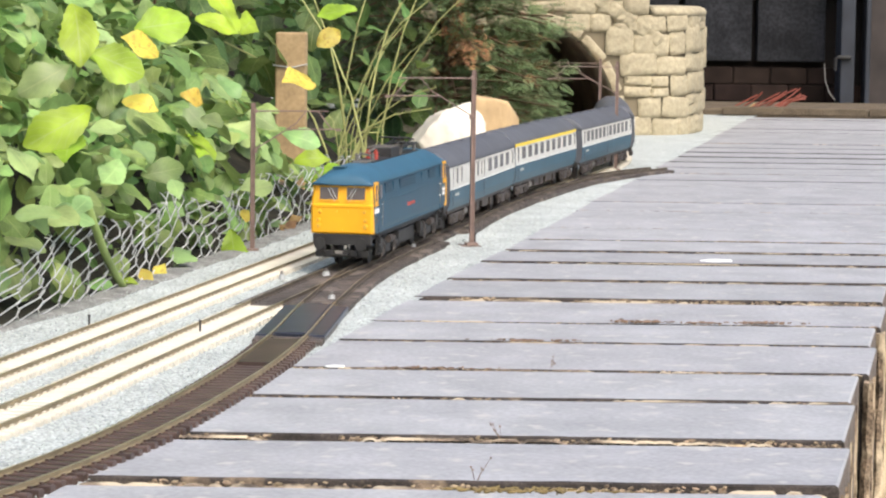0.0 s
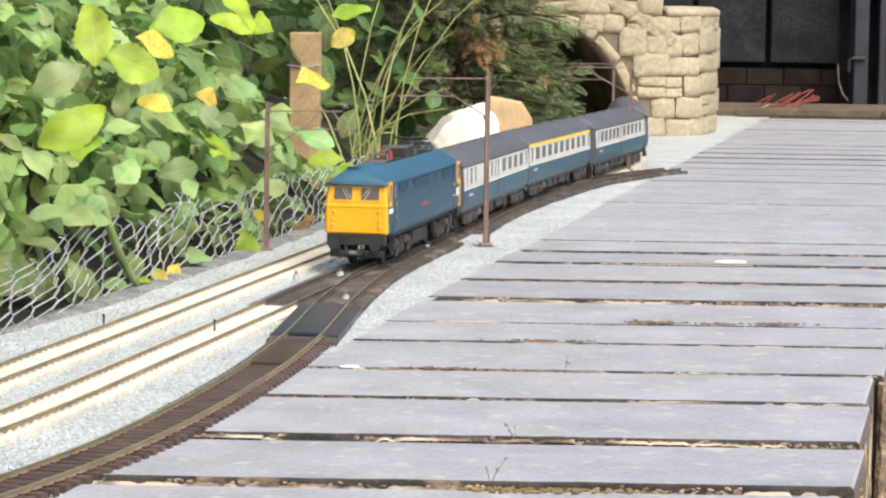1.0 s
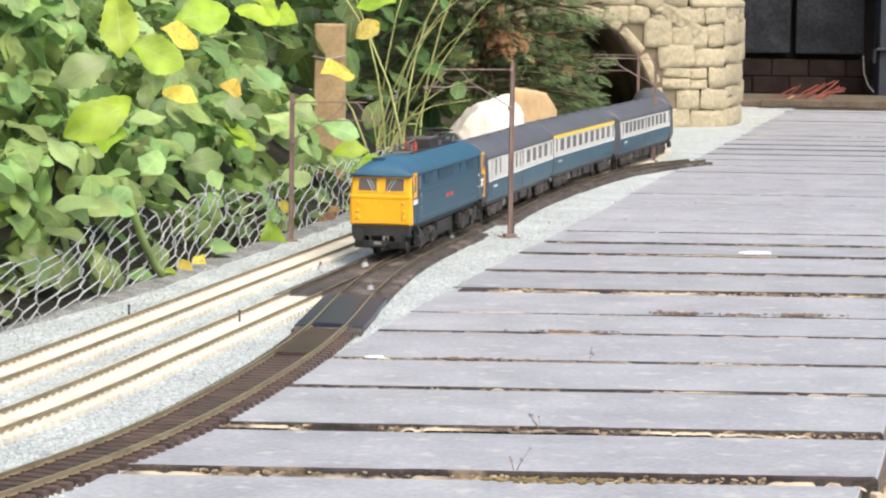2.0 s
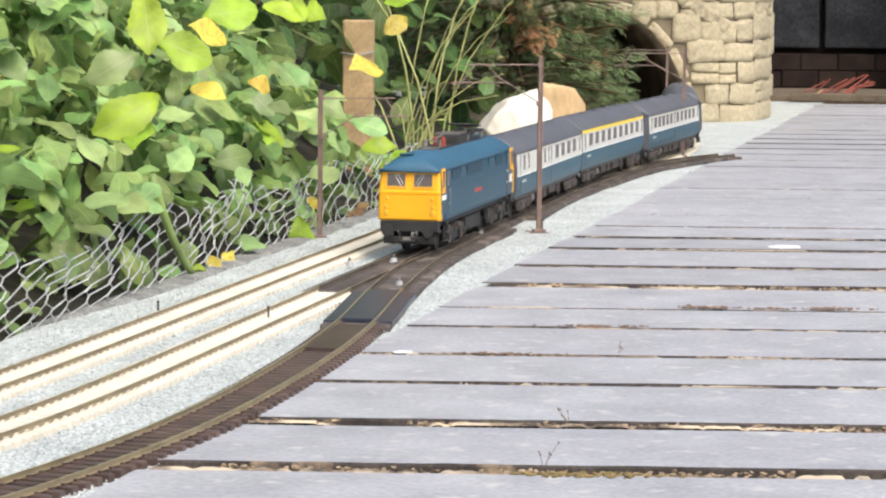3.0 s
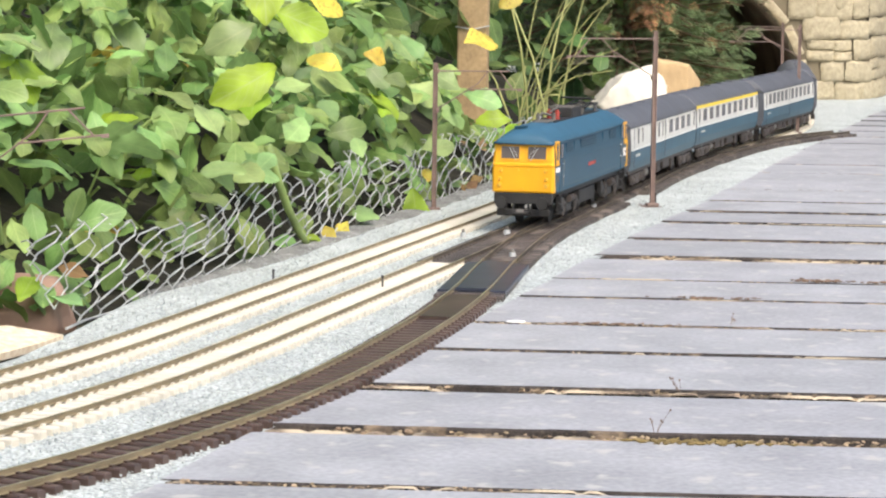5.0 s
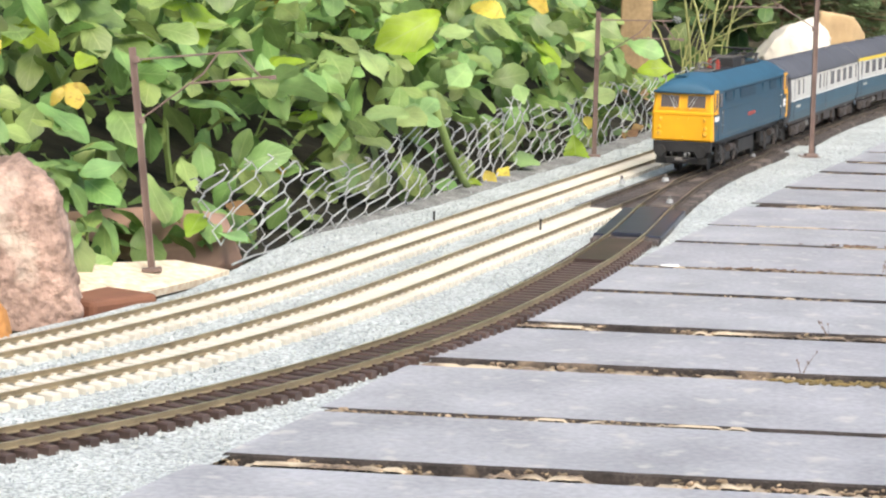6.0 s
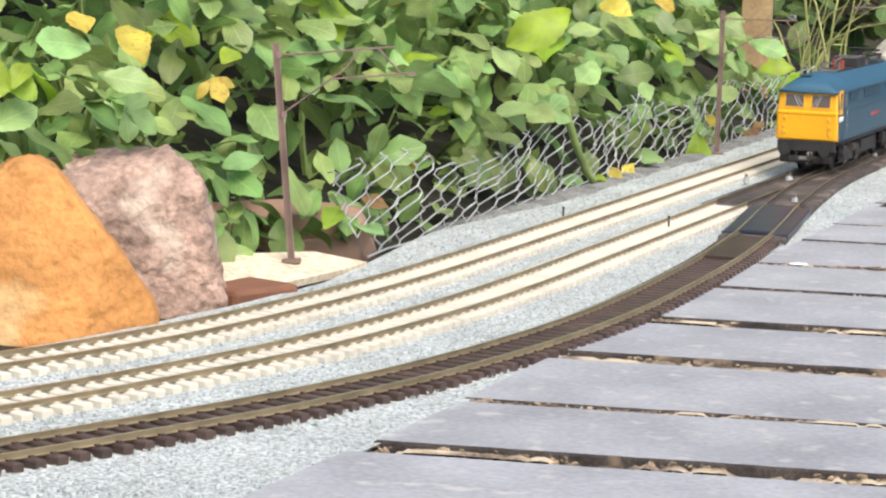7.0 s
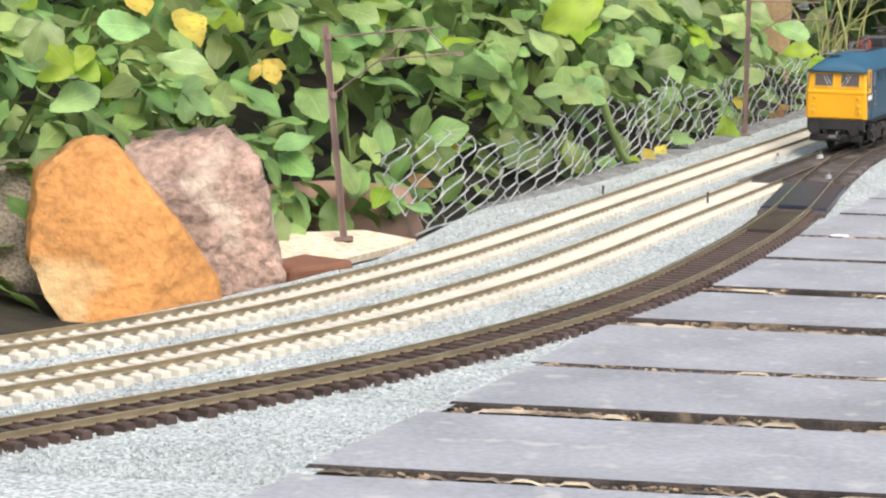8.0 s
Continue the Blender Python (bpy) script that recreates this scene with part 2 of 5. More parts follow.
CABGLASS = material("cab_window", (0.085, 0.062, 0.048), 0.12, spec=0.6)
COACH_BLUE = material("coach_blue", (0.028, 0.085, 0.125), 0.45, vary=(0.1, 0.1), scale=60)
COACH_GREY = material("coach_pale_grey", (0.50, 0.50, 0.47), 0.5, vary=(0.05, 0.05), scale=60)
COACH_ROOF = material("coach_roof_grey", (0.085, 0.09, 0.105), 0.6, vary=(0.1, 0.15), scale=50)
COACH_YELLOW = material("first_class_stripe", (0.75, 0.55, 0.05), 0.5)
CRUMB = material("cream_brown_rubble", (0.22, 0.165, 0.11), 0.95, vary=(0.5, 0.6), scale=200, random_by="island", hue=0.01, spread=0.6)
DEBRIS = material("brown_debris", (0.19, 0.125, 0.085), 0.9, vary=(0.4, 0.4), scale=200)
MOSS = material("dry_moss", (0.17, 0.125, 0.05), 1.0, vary=(0.5, 0.4), scale=200)
FLAKE = material("white_flake", (0.8, 0.8, 0.78), 0.6)
WASHER = material("grey_clear_plastic", (0.36, 0.37, 0.37), 0.35)
FIGURE = material("dark_figure", (0.02, 0.022, 0.03), 0.5)


# ---------------------------------------------------------------- mesh helpers
def mesh_object(name, bm, mat, smooth=False):
    me = bpy.data.meshes.new(name)
    bm.normal_update()
    bm.to_mesh(me)
    bm.free()
    me.materials.append(mat)
    if smooth:
        me.polygons.foreach_set("use_smooth", [True] * len(me.polygons))
    return new(name, me)


def part(name, bm, mat, parent, label="", smooth=False):
    ob = mesh_object(name, bm, mat, smooth)
    ob.parent = parent
    if label:
        tagged(ob, label)
    return ob


def shared(name, me, parent, m):
    ob = new(name, me)
    ob.parent = parent
    ob.matrix_basis = m
    return ob


def mesh_of(bm, name, mat, smooth=False):
    me = bpy.data.meshes.new(name)
    bm.normal_update()
    bm.to_mesh(me)
    bm.free()
    me.materials.append(mat)
    if smooth:
        me.polygons.foreach_set("use_smooth", [True] * len(me.polygons))
    return me


def thing(name, label, category, m=None, group="", kind=""):
    ob = new(name)
    ob.empty_display_size = 0.02
    if m is not None:
        ob.matrix_basis = m
    return tagged(ob, label, category, group, kind)


def box(bm, c, s, m=None, bevel=0.0):
    """A box with centre c and size s, its edges rounded by bevel."""
    mat = Matrix.Translation(c) @ Matrix.Diagonal((*s, 1))
    if m is not None:
        mat = m @ mat
    r = bmesh.ops.create_cube(bm, size=1.0, matrix=mat)
    if bevel:
        edges = list({e for v in r["verts"] for e in v.link_edges})
        bmesh.ops.bevel(bm, geom=edges, offset=bevel, segments=2, affect="EDGES", profile=0.5)
    return bm


def cyl(bm, a, b, r, r2=None, n=10):
    a, b = Vector(a), Vector(b)
    d = b - a
    m = Matrix.Translation((a + b) / 2) @ d.to_track_quat("Z", "Y").to_matrix().to_4x4()
    bmesh.ops.create_cone(bm, cap_ends=True, segments=n, radius1=r, radius2=r if r2 is None else r2, depth=d.length, matrix=m)
    return bm


def tube(bm, pts, r, n=4, taper=1.0):
    """A tube along points; its end radius is r * taper."""
    pts = [Vector(p) for p in pts]
    rings = []
    for i, p in enumerate(pts):
        d = (pts[min(i + 1, len(pts) - 1)] - pts[max(i - 1, 0)]).normalized()
        side = d.cross(Vector((0.13, 0.21, 1))).normalized()
        up = side.cross(d)
        k = r * (1 + (taper - 1) * i / max(1, len(pts) - 1))
        rings.append([bm.verts.new(p + (side * math.cos(j * math.tau / n) + up * math.sin(j * math.tau / n)) * k) for j in range(n)])
    for a, b in zip(rings, rings[1:]):
        for j in range(n):
            bm.faces.new((a[j], a[(j + 1) % n], b[(j + 1) % n], b[j]))
    bm.faces.new(rings[0][::-1]), bm.faces.new(rings[-1])
    return bm


def sweep(bm, line, profile, closed=True):
    """A profile of (side, height) pairs swept along a plan line [(point, normal to the right)]."""
    rings = [[bm.verts.new((p.x + q.x * u, p.y + q.y * u, p.z + v)) for u, v in profile] for p, q in line]
    k = len(profile)
    for a, b in zip(rings, rings[1:]):
        for j in range(k if closed else k - 1):
            bm.faces.new((a[j], b[j], b[(j + 1) % k], a[(j + 1) % k]))
    if closed:
        bm.faces.new(rings[0]), bm.faces.new(rings[-1][::-1])
    return bm


def curve_points(ctrl, step=0.008):
    """A smooth plan curve through control points, in even steps: [(point, direction)]."""
    c = [Vector((*p, 0)) for p in ctrl]
    c = [2 * c[0] - c[1], *c, 2 * c[-1] - c[-2]]
    raw = []
    for i in range(1, len(c) - 2):
        for k in range(40):
            t = k / 40
            a, b, d, e = c[i - 1], c[i], c[i + 1], c[i + 2]
            raw.append(0.5 * (2 * b + (d - a) * t + (2 * a - 5 * b + 4 * d - e) * t * t + (3 * b - a - 3 * d + e) * t ** 3))
    raw.append(c[-2])
    out, want, run = [], 0.0, 0.0
    for p, q in zip(raw, raw[1:]):
        seg = (q - p).length
        while want <= run + seg and seg > 1e-9:
            out.append((p.lerp(q, (want - run) / seg), (q - p).normalized()))
            want += step
        run += seg
    return out


def right_of(d):
    return Vector((d.y, -d.x, 0))


def fbm(p, octaves=4, s=1.0):
    v, a = 0.0, 0.5
    p = Vector(p) * s
    for _ in range(octaves):
        v += a * noise.noise(p)
        p, a = p * 2.03, a * 0.5
    return v


# ---------------------------------------------------------------- ground, raised bed and slabs
def edge_left(y):
    return -0.117 + 0.226 * (y - 0.674)


def edge_right(y):
    return 0.124 + 0.235 * (y - 0.687)


bm = bmesh.new()
bmesh.ops.create_grid(bm, x_segments=8, y_segments=8, size=60, matrix=Matrix.Translation((0, 0, -0.42)))
tagged(mesh_object("ground", bm, GROUND), "bare dark garden ground below the raised bed", "ground", kind="structure")

JOINTS = (0.465, 0.540, 0.607, 0.6795, 0.757, 0.837, 0.905, 0.980, 1.043, 1.120, 1.203, 1.29, 1.352, 1.42, 1.494, 1.56, 1.622, 1.697)
# joints that have opened or crumbled
GAPS = {0.980: 0.005, 1.043: 0.003, 0.837: 0.0042, 0.6795: 0.012, 0.757: 0.010, 1.120: 0.018, 0.540: 0.010, 0.465: 0.005, 0.905: 0.005, 1.203: 0.006, 1.29: 0.003, 0.607: 0.004}
joints = [JOINTS[0] - 0.0735 * k for k in range(14, 0, -1)] + list(JOINTS) + [1.697 + 0.0745 * k for k in range(1, 19)]
coping = thing("slab_coping", "row of weathered blue-grey slabs capping a wall", "wall coping", kind="structure")
rnd = random.Random(5)
for y in joints[len(JOINTS) + 14:]:
    GAPS[y] = rnd.choice((0.0004, 0.0006, 0.0008, 0.0030))
for k, (ya, yb) in enumerate(zip(joints, joints[1:])):
    ga, gb = GAPS.get(ya, 0.0026), GAPS.get(yb, 0.0026)
    a, b = ya + ga * 0.75, yb - gb * 0.25
    jl, jr, tilt = rnd.uniform(-0.002, 0.002), rnd.uniform(-0.003, 0.003), rnd.uniform(-0.0006, 0.0006)
    bm = bmesh.new()
    n, outline = 36, []
    # front edge and far edge, a little worn
    for i in range(n + 1):
        t = i / n
        x = edge_left(a) + jl + t * (edge_right(a) + jr - edge_left(a) - jl)
        outline.append((x, a + 0.0022 * max(0, fbm((x, a, k), 4, 35)) + 0.0010 * fbm((x, a, k), 3, 160)))
    for i in range(n + 1):
        t = 1 - i / n
        x = edge_left(b) + jl + t * (edge_right(b) + jr - edge_left(b) - jl)
        outline.append((x, b - 0.0016 * max(0, fbm((x, b, k + 9), 4, 35)) + 0.0007 * fbm((x, b, k + 9), 3, 160)))
    cx, cy = sum(p[0] for p in outline) / len(outline), (a + b) / 2
    rings = []
    for inset, z in ((0.0, -0.16), (0.0, -0.0024), (0.0003, -0.0007), (0.0011, 0.0)):
        rings.append([bm.verts.new((cx + (x - cx) * (1 - inset / 0.12), cy + (y - cy) * (1 - inset / 0.036), z + tilt * (1 if y > cy else -1) if z > -0.1 else z)) for x, y in outline])
    m = len(outline)
    for r0, r1 in zip(rings, rings[1:]):
        for i in range(m):
            bm.faces.new((r0[i], r0[(i + 1) % m], r1[(i + 1) % m], r1[i]))
    top = rings[-1]
    for i in range(n):
        bm.faces.new((top[i], top[i + 1], top[m - 2 - i], top[m - 1 - i]))
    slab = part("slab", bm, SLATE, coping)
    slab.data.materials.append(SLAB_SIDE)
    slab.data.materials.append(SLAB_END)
    # sides and front bevel get the edge colour, darkened to stand for gap shade
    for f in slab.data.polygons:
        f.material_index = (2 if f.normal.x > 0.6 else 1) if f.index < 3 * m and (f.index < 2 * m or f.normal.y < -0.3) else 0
    # joint filling, crumbled and set lower
    if ya > 0.2 and ga > 0.002:
        bm = bmesh.new()
        q = ga
        xa, xb = edge_left(ya) + 0.004, edge_right(ya) - 0.001
        seg, lines = 170, []
        for i in range(seg + 1):
            x = xa + (xb - xa) * i / seg
            lift = -0.0010 + 0.0065 * fbm((x, ya, 1), 4, 30) + 0.0040 * fbm((x, ya, 5), 3, 190)
            lines.append([bm.verts.new((x, ya - 0.25 * q - 0.0004, min(lift + 0.0006, 0.0001))), bm.verts.new((x, ya + 0.08 * q, min(lift + 0.0007, 0.0004))),
                          bm.verts.new((x, ya + 0.38 * q, min(lift, 0.0) - 0.0014)), bm.verts.new((x, ya + 0.75 * q + 0.0006, lift - 0.004))])
        for r0, r1 in zip(lines, lines[1:]):
            for i in range(3):
                bm.faces.new((r0[i], r1[i], r1[i + 1], r0[i + 1]))
        part("joint_filling", bm, JOINT, coping, smooth=True)
        if ya < 1.75:
            bm = bmesh.new()
            x = xa
            while x < xb:
                dense = fbm((x, ya, 4), 3, 22)
                if dense > -0.06:
                    r = rnd.uniform(0.0003, 0.0005 + 0.045 * q)
                    spot = Vector((x, ya + rnd.uniform(-0.2, 0.65) * q, -0.0007 + rnd.uniform(-0.0008, 0.0006)))
                    turn = Euler((rnd.uniform(0, 6), rnd.uniform(0, 6), rnd.uniform(0, 6))).to_matrix().to_4x4()
                    bmesh.ops.create_icosphere(bm, subdivisions=1, radius=r, matrix=Matrix.Translation(spot) @ Matrix.Diagonal((1.5, 0.9, 0.8, 1)) @ turn @ Matrix.Diagonal((1.0, 0.6, 1.3, 1)))
                x += rnd.uniform(0.0002, 0.0012)
            tagged(part("joint_rubble", bm, CRUMB, coping), kind="stuff")
        if ya < 1.7:
            for w, off in ((0.0022, 0.0), (0.0011, 0.018), (0.0014, 0.041), (0.0009, 0.058)):
                bm = bmesh.new()
                z = -0.003 - off * 0.12
                line = []
                while z > -0.16:
                    yy = ya + 0.3 * q + off + 0.005 * fbm((z, ya + off, 7), 3, 30)
                    line.append((edge_right(yy) + jr - 0.0004 + 0.0015 * fbm((ya, z, 2), 3, 60), yy, z))
                    z -= 0.006
                tube(bm, line, w, 5)
                part("mortar_rib", bm, JOINT, coping)
bm = bmesh.new()
for i in range(30):
    y = -0.55 + 0.125 * i
    box(bm, ((edge_left(y) + edge_right(y)) / 2, y, -0.29), (0.2, 0.124, 0.27))
part("wall_core", bm, DARKWALL, coping)

# ---------------------------------------------------------------- tracks

def on_main(y, offset=0.0):
    """A plan point of the straight main line at that y, offset to the right."""
    return (-0.174 + 0.2198 * (y - 0.883) + offset * 0.9767, y - offset * 0.2147)


GAP_MAIN = 0.0435
back_ctrl = [(-0.46, 0.42), (-0.39, 0.478), (-0.330, 0.541), (-0.2775, 0.6075), (-0.2440, 0.6640), (-0.2180, 0.727), (-0.1935, 0.803), on_main(0.92), on_main(1.2), on_main(1.5), on_main(1.75),
             (0.0665, 1.95), (0.0965, 2.095), (0.1085, 2.19), (0.104, 2.275), (0.082, 2.335), (0.03, 2.38), (-0.06, 2.40)]
front_ctrl = [(-0.42, 0.37), (-0.356, 0.430), (-0.305, 0.488), (-0.2545, 0.5540), (-0.2225, 0.606), (-0.192, 0.665), (-0.164, 0.742), (-0.1445, 0.815), on_main(0.92, GAP_MAIN), on_main(1.2, GAP_MAIN), on_main(1.5, GAP_MAIN),
              (0.062, 1.745), (0.118, 1.93), (0.155, 2.075), (0.1715, 2.205), (0.166, 2.32), (0.14, 2.40), (0.09, 2.45), (0.0, 2.475), (-0.1, 2.48)]
loop_ctrl = [(-0.36, 0.345), (-0.292, 0.422), (-0.233, 0.499), (-0.1765, 0.578), (-0.137, 0.655), (-0.106, 0.745), (-0.082, 0.86), (-0.068, 0.965), (-0.059, 1.09), (-0.044, 1.22), (-0.011, 1.38)]
cross_ctrl = [(-0.0375, 1.30), (-0.008, 1.45), (0.006, 1.57), (0.012, 1.66), (0.020, 1.76)]
siding_ctrl = [(0.006, 1.45), (0.030, 1.58), (0.066, 1.72), (0.112, 1.865), (0.158, 1.955), (0.196, 2.012)]

HALF_GAUGE = 0.0081
RAIL_PROFILE = ((-0.0008, 0.0), (0.0008, 0.0), (0.0008, 0.0003), (0.00025, 0.0005), (0.00025, 0.0013), (0.00045, 0.0015), (0.00045, 0.0020),
                (-0.00045, 0.0020), (-0.00045, 0.0015), (-0.00025, 0.0013), (-0.00025, 0.0005), (-0.0008, 0.0003))


def sleeper_mesh(name, mat, length, width):
    """One sleeper with a chair under each rail, its edges chamfered."""
    bm = bmesh.new()
    w, l = width / 2, length / 2
    rings = [[bm.verts.new((x * k, y * q, z)) for x, y in ((-w, -l), (w, -l), (w, l), (-w, l))]
             for k, q, z in ((1.0, 1.0, -0.0025), (1.0, 1.0, 0.0013), (0.75, 0.98, 0.0018))]
    for a, b in zip(rings, rings[1:]):
        for i in range(4):
            bm.faces.new((a[i], a[(i + 1) % 4], b[(i + 1) % 4], b[i]))
    bm.faces.new(rings[-1])
    for s in (-1, 1):
        for d in (-1, 1):
            box(bm, (0, s * HALF_GAUGE + d * 0.0013, 0.0020), (width * 0.42, 0.0010, 0.0009))
    return mesh_of(bm, name, mat)


def lay_track(name, label, ctrl, z, chooser, length=0.030, width=0.0042, pitch=0.0076, dull=None):
    """Two rails on single sleepers along a plan curve; chooser(y) gives the sleeper mesh or None."""
    track = thing(name, label, "model track", kind="structure")
    IN_METRES.append(track)
    ctrl = [(x, y * DEPTH) for x, y in ctrl]
    line = [(p + Vector((0, 0, z)), right_of(d)) for p, d in curve_points(ctrl, 0.006)]
    cuts = [line] if dull is None else [[q for q in line if q[0].y / DEPTH < dull[0] + 0.006], [q for q in line if dull[0] < q[0].y / DEPTH < dull[1]], [q for q in line if q[0].y / DEPTH > dull[1] - 0.006]]
    for k, run in enumerate(cuts):
        if len(run) < 2:
            continue
        worn = dull is not None and k == 1
        for s in (-1, 1):
            bm = bmesh.new()
            sweep(bm, run, [(u + s * HALF_GAUGE, v + 0.0018) for u, v in RAIL_PROFILE])
            part("rail", bm, RAIL_DULL if worn else RAIL, track)
            bm = bmesh.new()
            sweep(bm, run, [(u + s * HALF_GAUGE, v + 0.0018) for u, v in ((-0.00038, 0.00202), (0.00038, 0.00202))], closed=False)
            part("rail_head", bm, RAIL_WORN if worn else RAIL_TOP, track)
    for p, d in curve_points(ctrl, pitch):
        me = chooser(p.y / DEPTH)
        if me:
            shared("sleeper", me, track, Matrix.Translation((p.x, p.y, z)) @ Matrix.Rotation(math.atan2(d.y, d.x), 4, "Z"))
    return track


cream = sleeper_mesh("sleeper", CREAM, 0.0285, 0.0042)
brown = sleeper_mesh("sleeper", BROWN, 0.0268, 0.0036)
black = sleeper_mesh("sleeper", POINT, 0.031, 0.0052)
lay_track("back_track", "model track with brass rails on cream sleepers", back_ctrl, 0.0, lambda y: black if 1.53 < y < 1.77 else cream, dull=(1.53, 1.77))
lay_track("front_track", "model track with brass rails on cream sleepers", front_ctrl, 0.0, lambda y: black if 1.075 < y < 1.76 else cream, dull=(1.08, 1.76))
lay_track("loop_track", "curved model track with brass rails on dark brown sleepers", loop_ctrl, 0.0002, lambda y: black if y > 0.965 else brown, dull=(1.075, 2.0))
lay_track("crossover_track", "weathered black model crossover between the two tracks", cross_ctrl, 0.0003, lambda y: black, dull=(0.0, 3.0))
lay_track("siding_track", "short weathered model siding with dark sleepers", siding_ctrl, 0.0006, lambda y: black, dull=(0.0, 3.0))


def strip(name, label, ctrl, half, z, mat, a, b, holder=None):
    """A thin plate along a plan curve, between two values of y."""
    bm = bmesh.new()
    line = [(p + Vector((0, 0, z)), right_of(d)) for p, d in curve_points([(x, y * DEPTH) for x, y in ctrl], 0.006) if a <= p.y / DEPTH <= b]
    sweep(bm, line, ((-half, -0.003), (half, -0.003), (half, 0.0), (half - 0.0006, 0.0004), (-half + 0.0006, 0.0004), (-half, 0.0)))
    if holder:
        return part(name, bm, mat, holder, label)
    IN_METRES.append(mesh_object(name, bm, mat))
    return tagged(IN_METRES[-1], label, "track plate", kind="structure")


strip("point_base", "weathered black plastic base under the points", front_ctrl, 0.0135, 0.0008, POINT, 1.10, 1.74)
strip("point_base", "weathered black plastic base under the points", loop_ctrl, 0.0135, 0.0012, POINT, 1.09, 1.33)
strip("point_base", "weathered black plastic base under the crossover", cross_ctrl, 0.0135, 0.0010, POINT, 1.36, 1.74)
strip("point_base", "weathered black plastic base under the siding", siding_ctrl, 0.0125, 0.0009, POINT, 1.50, 1.93)
strip("crossing_panel", "flat blue-black panel between the rails", loop_ctrl, 0.0072, 0.0036, PANEL, 0.972, 1.072)
strip("crossing_side", "flat blue-black panel outside the rails", loop_ctrl, 0.0155, 0.0026, PANEL, 0.972, 1.075)
strip("brown_infill", "brown plastic infill between the rails", loop_ctrl, 0.0072, 0.0030, BROWN, 0.895, 0.966)


def point_motor(x, y, r, label):
    """A round clear washer with a raised pin, beside the points."""
    t = thing("point_pin", label, "point pin", Matrix.Translation((x, y, 0.0036)))
    bm = bmesh.new()
    cyl(bm, (0, 0, -0.0024), (0, 0, 0.0004), r * 0.85, r * 0.6, 12)
    part("washer", bm, WASHER, t)
    bm = bmesh.new()
    cyl(bm, (0, 0, 0.0), (0, 0, 0.0022), r * 0.35, None, 8)
    part("pin", bm, GREY_EQ, t)


for x, y, r in ((-0.063, 1.20, 0.0028), (-0.055, 1.104, 0.0024), (-0.018, 1.345, 0.0026), (0.002, 1.555, 0.0026), (-0.022, 1.53, 0.0026), (-0.086, 1.185, 0.0022)):
    point_motor(x, y, r, "small pale washer with a grey pin on the points")
for x, y in ((-0.0555, 1.345), (-0.047, 1.40), (0.045, 1.77), (0.020, 1.39), (-0.1605, 1.004), (-0.1085, 0.992)):
    k = 0.45 if y < 1.1 else 0.8
    t = thing("point_lever", "small black upright peg beside the points", "peg", Matrix.Translation((x, y, 0.0)))
    bm = bmesh.new()
    cyl(bm, (0, 0, -0.003), (0, 0, 0.006), 0.0012 * k, 0.0010 * k, 8)
    box(bm, (0, 0, 0.0062), (0.003 * k, 0.0022 * k, 0.0018 * k), bevel=0.0003 * k)
    part("peg", bm, BLACK, t)


# ---------------------------------------------------------------- overhead masts
def mast(x, y, z, h, arm, turn, label, lean=(0, 0), base="plate", rear=0.0):
    """A catenary mast: H-section post, foot, two arms and a brace, reaching to local +x."""
    t = thing("catenary_mast", label, "catenary mast", pose(x, y * DEPTH, z, lean[0], lean[1], turn), "masts along the tracks")
    IN_METRES.append(t)
    bm = bmesh.new()
    for s in (-1, 1):
        box(bm, (s * 0.0011, 0, h / 2), (0.0005, 0.0026, h))
    box(bm, (0, 0, h / 2), (0.0022, 0.0005, h))
    part("post", bm, MAST, t)
    bm = bmesh.new()
    box(bm, (0, 0, 0.001), (0.0075, 0.006, 0.002), bevel=0.0004)
    part("foot", bm, MAST, t)
    if base == "double":
        bm = bmesh.new()
        box(bm, (0, 0, -0.0007), (0.013, 0.0042, 0.0014), bevel=0.0004)
        box(bm, (0.001, -0.010, -0.0007), (0.009, 0.004, 0.0014), bevel=0.0004)
        part("cross_foot", bm, MAST, t)
    for zz, a, name in ((h - 0.005, arm * 0.88, "upper_arm"), (h - 0.016, arm, "lower_arm")):
        bm = bmesh.new()
        x0 = -rear if name == "lower_arm" else 0
        tube(bm, [(x0 if name == "upper_arm" else arm * 0.38, 0, zz), (a, 0, zz)], 0.00042, 6)
        part(name, bm, MAST, t)
    bm = bmesh.new()
    tube(bm, [(0, 0, h - 0.029), (arm * 0.5, 0, h - 0.0125), (arm * 0.62, 0, h - 0.005)], 0.00038, 6)
    part("brace", bm, MAST, t)
    bm = bmesh.new()
    tube(bm, [(arm * 0.76, 0, h - 0.005), (arm * 0.92, 0, h - 0.016)], 0.0004, 5)
    box(bm, (arm, 0, h - 0.0163), (0.003, 0.0009, 0.0016))
    part("dropper", bm, MAST, t)
    for zz in (h - 0.005, h - 0.029):
        bm = bmesh.new()
        box(bm, (0.0012, 0, zz), (0.0022, 0.0034, 0.0026), bevel=0.0003)
        part("bracket", bm, MAST, t)
    return t


mast(0.018, 1.376, 0.0, 0.109, 0.055, 195, "slim rust-brown catenary mast on a cross foot in the ballast", base="double")
mast(0.156, 2.02, 0.0, 0.099, 0.062, 182, "slim rust-brown catenary mast beside the siding", base="double")
mast(0.172, 2.478, 0.0, 0.090, 0.060, 184, "slim grey-brown catenary mast before the tunnel")
mast(-0.115, 1.335, -0.001, 0.090, 0.052, 12, "slim rust-brown catenary mast at the foot of the wire fence")
mast(-0.2425, 0.818, 0.0032, 0.089, 0.054, 8, "slim rust-brown catenary mast on a pale wood block", lean=(-4, -6))


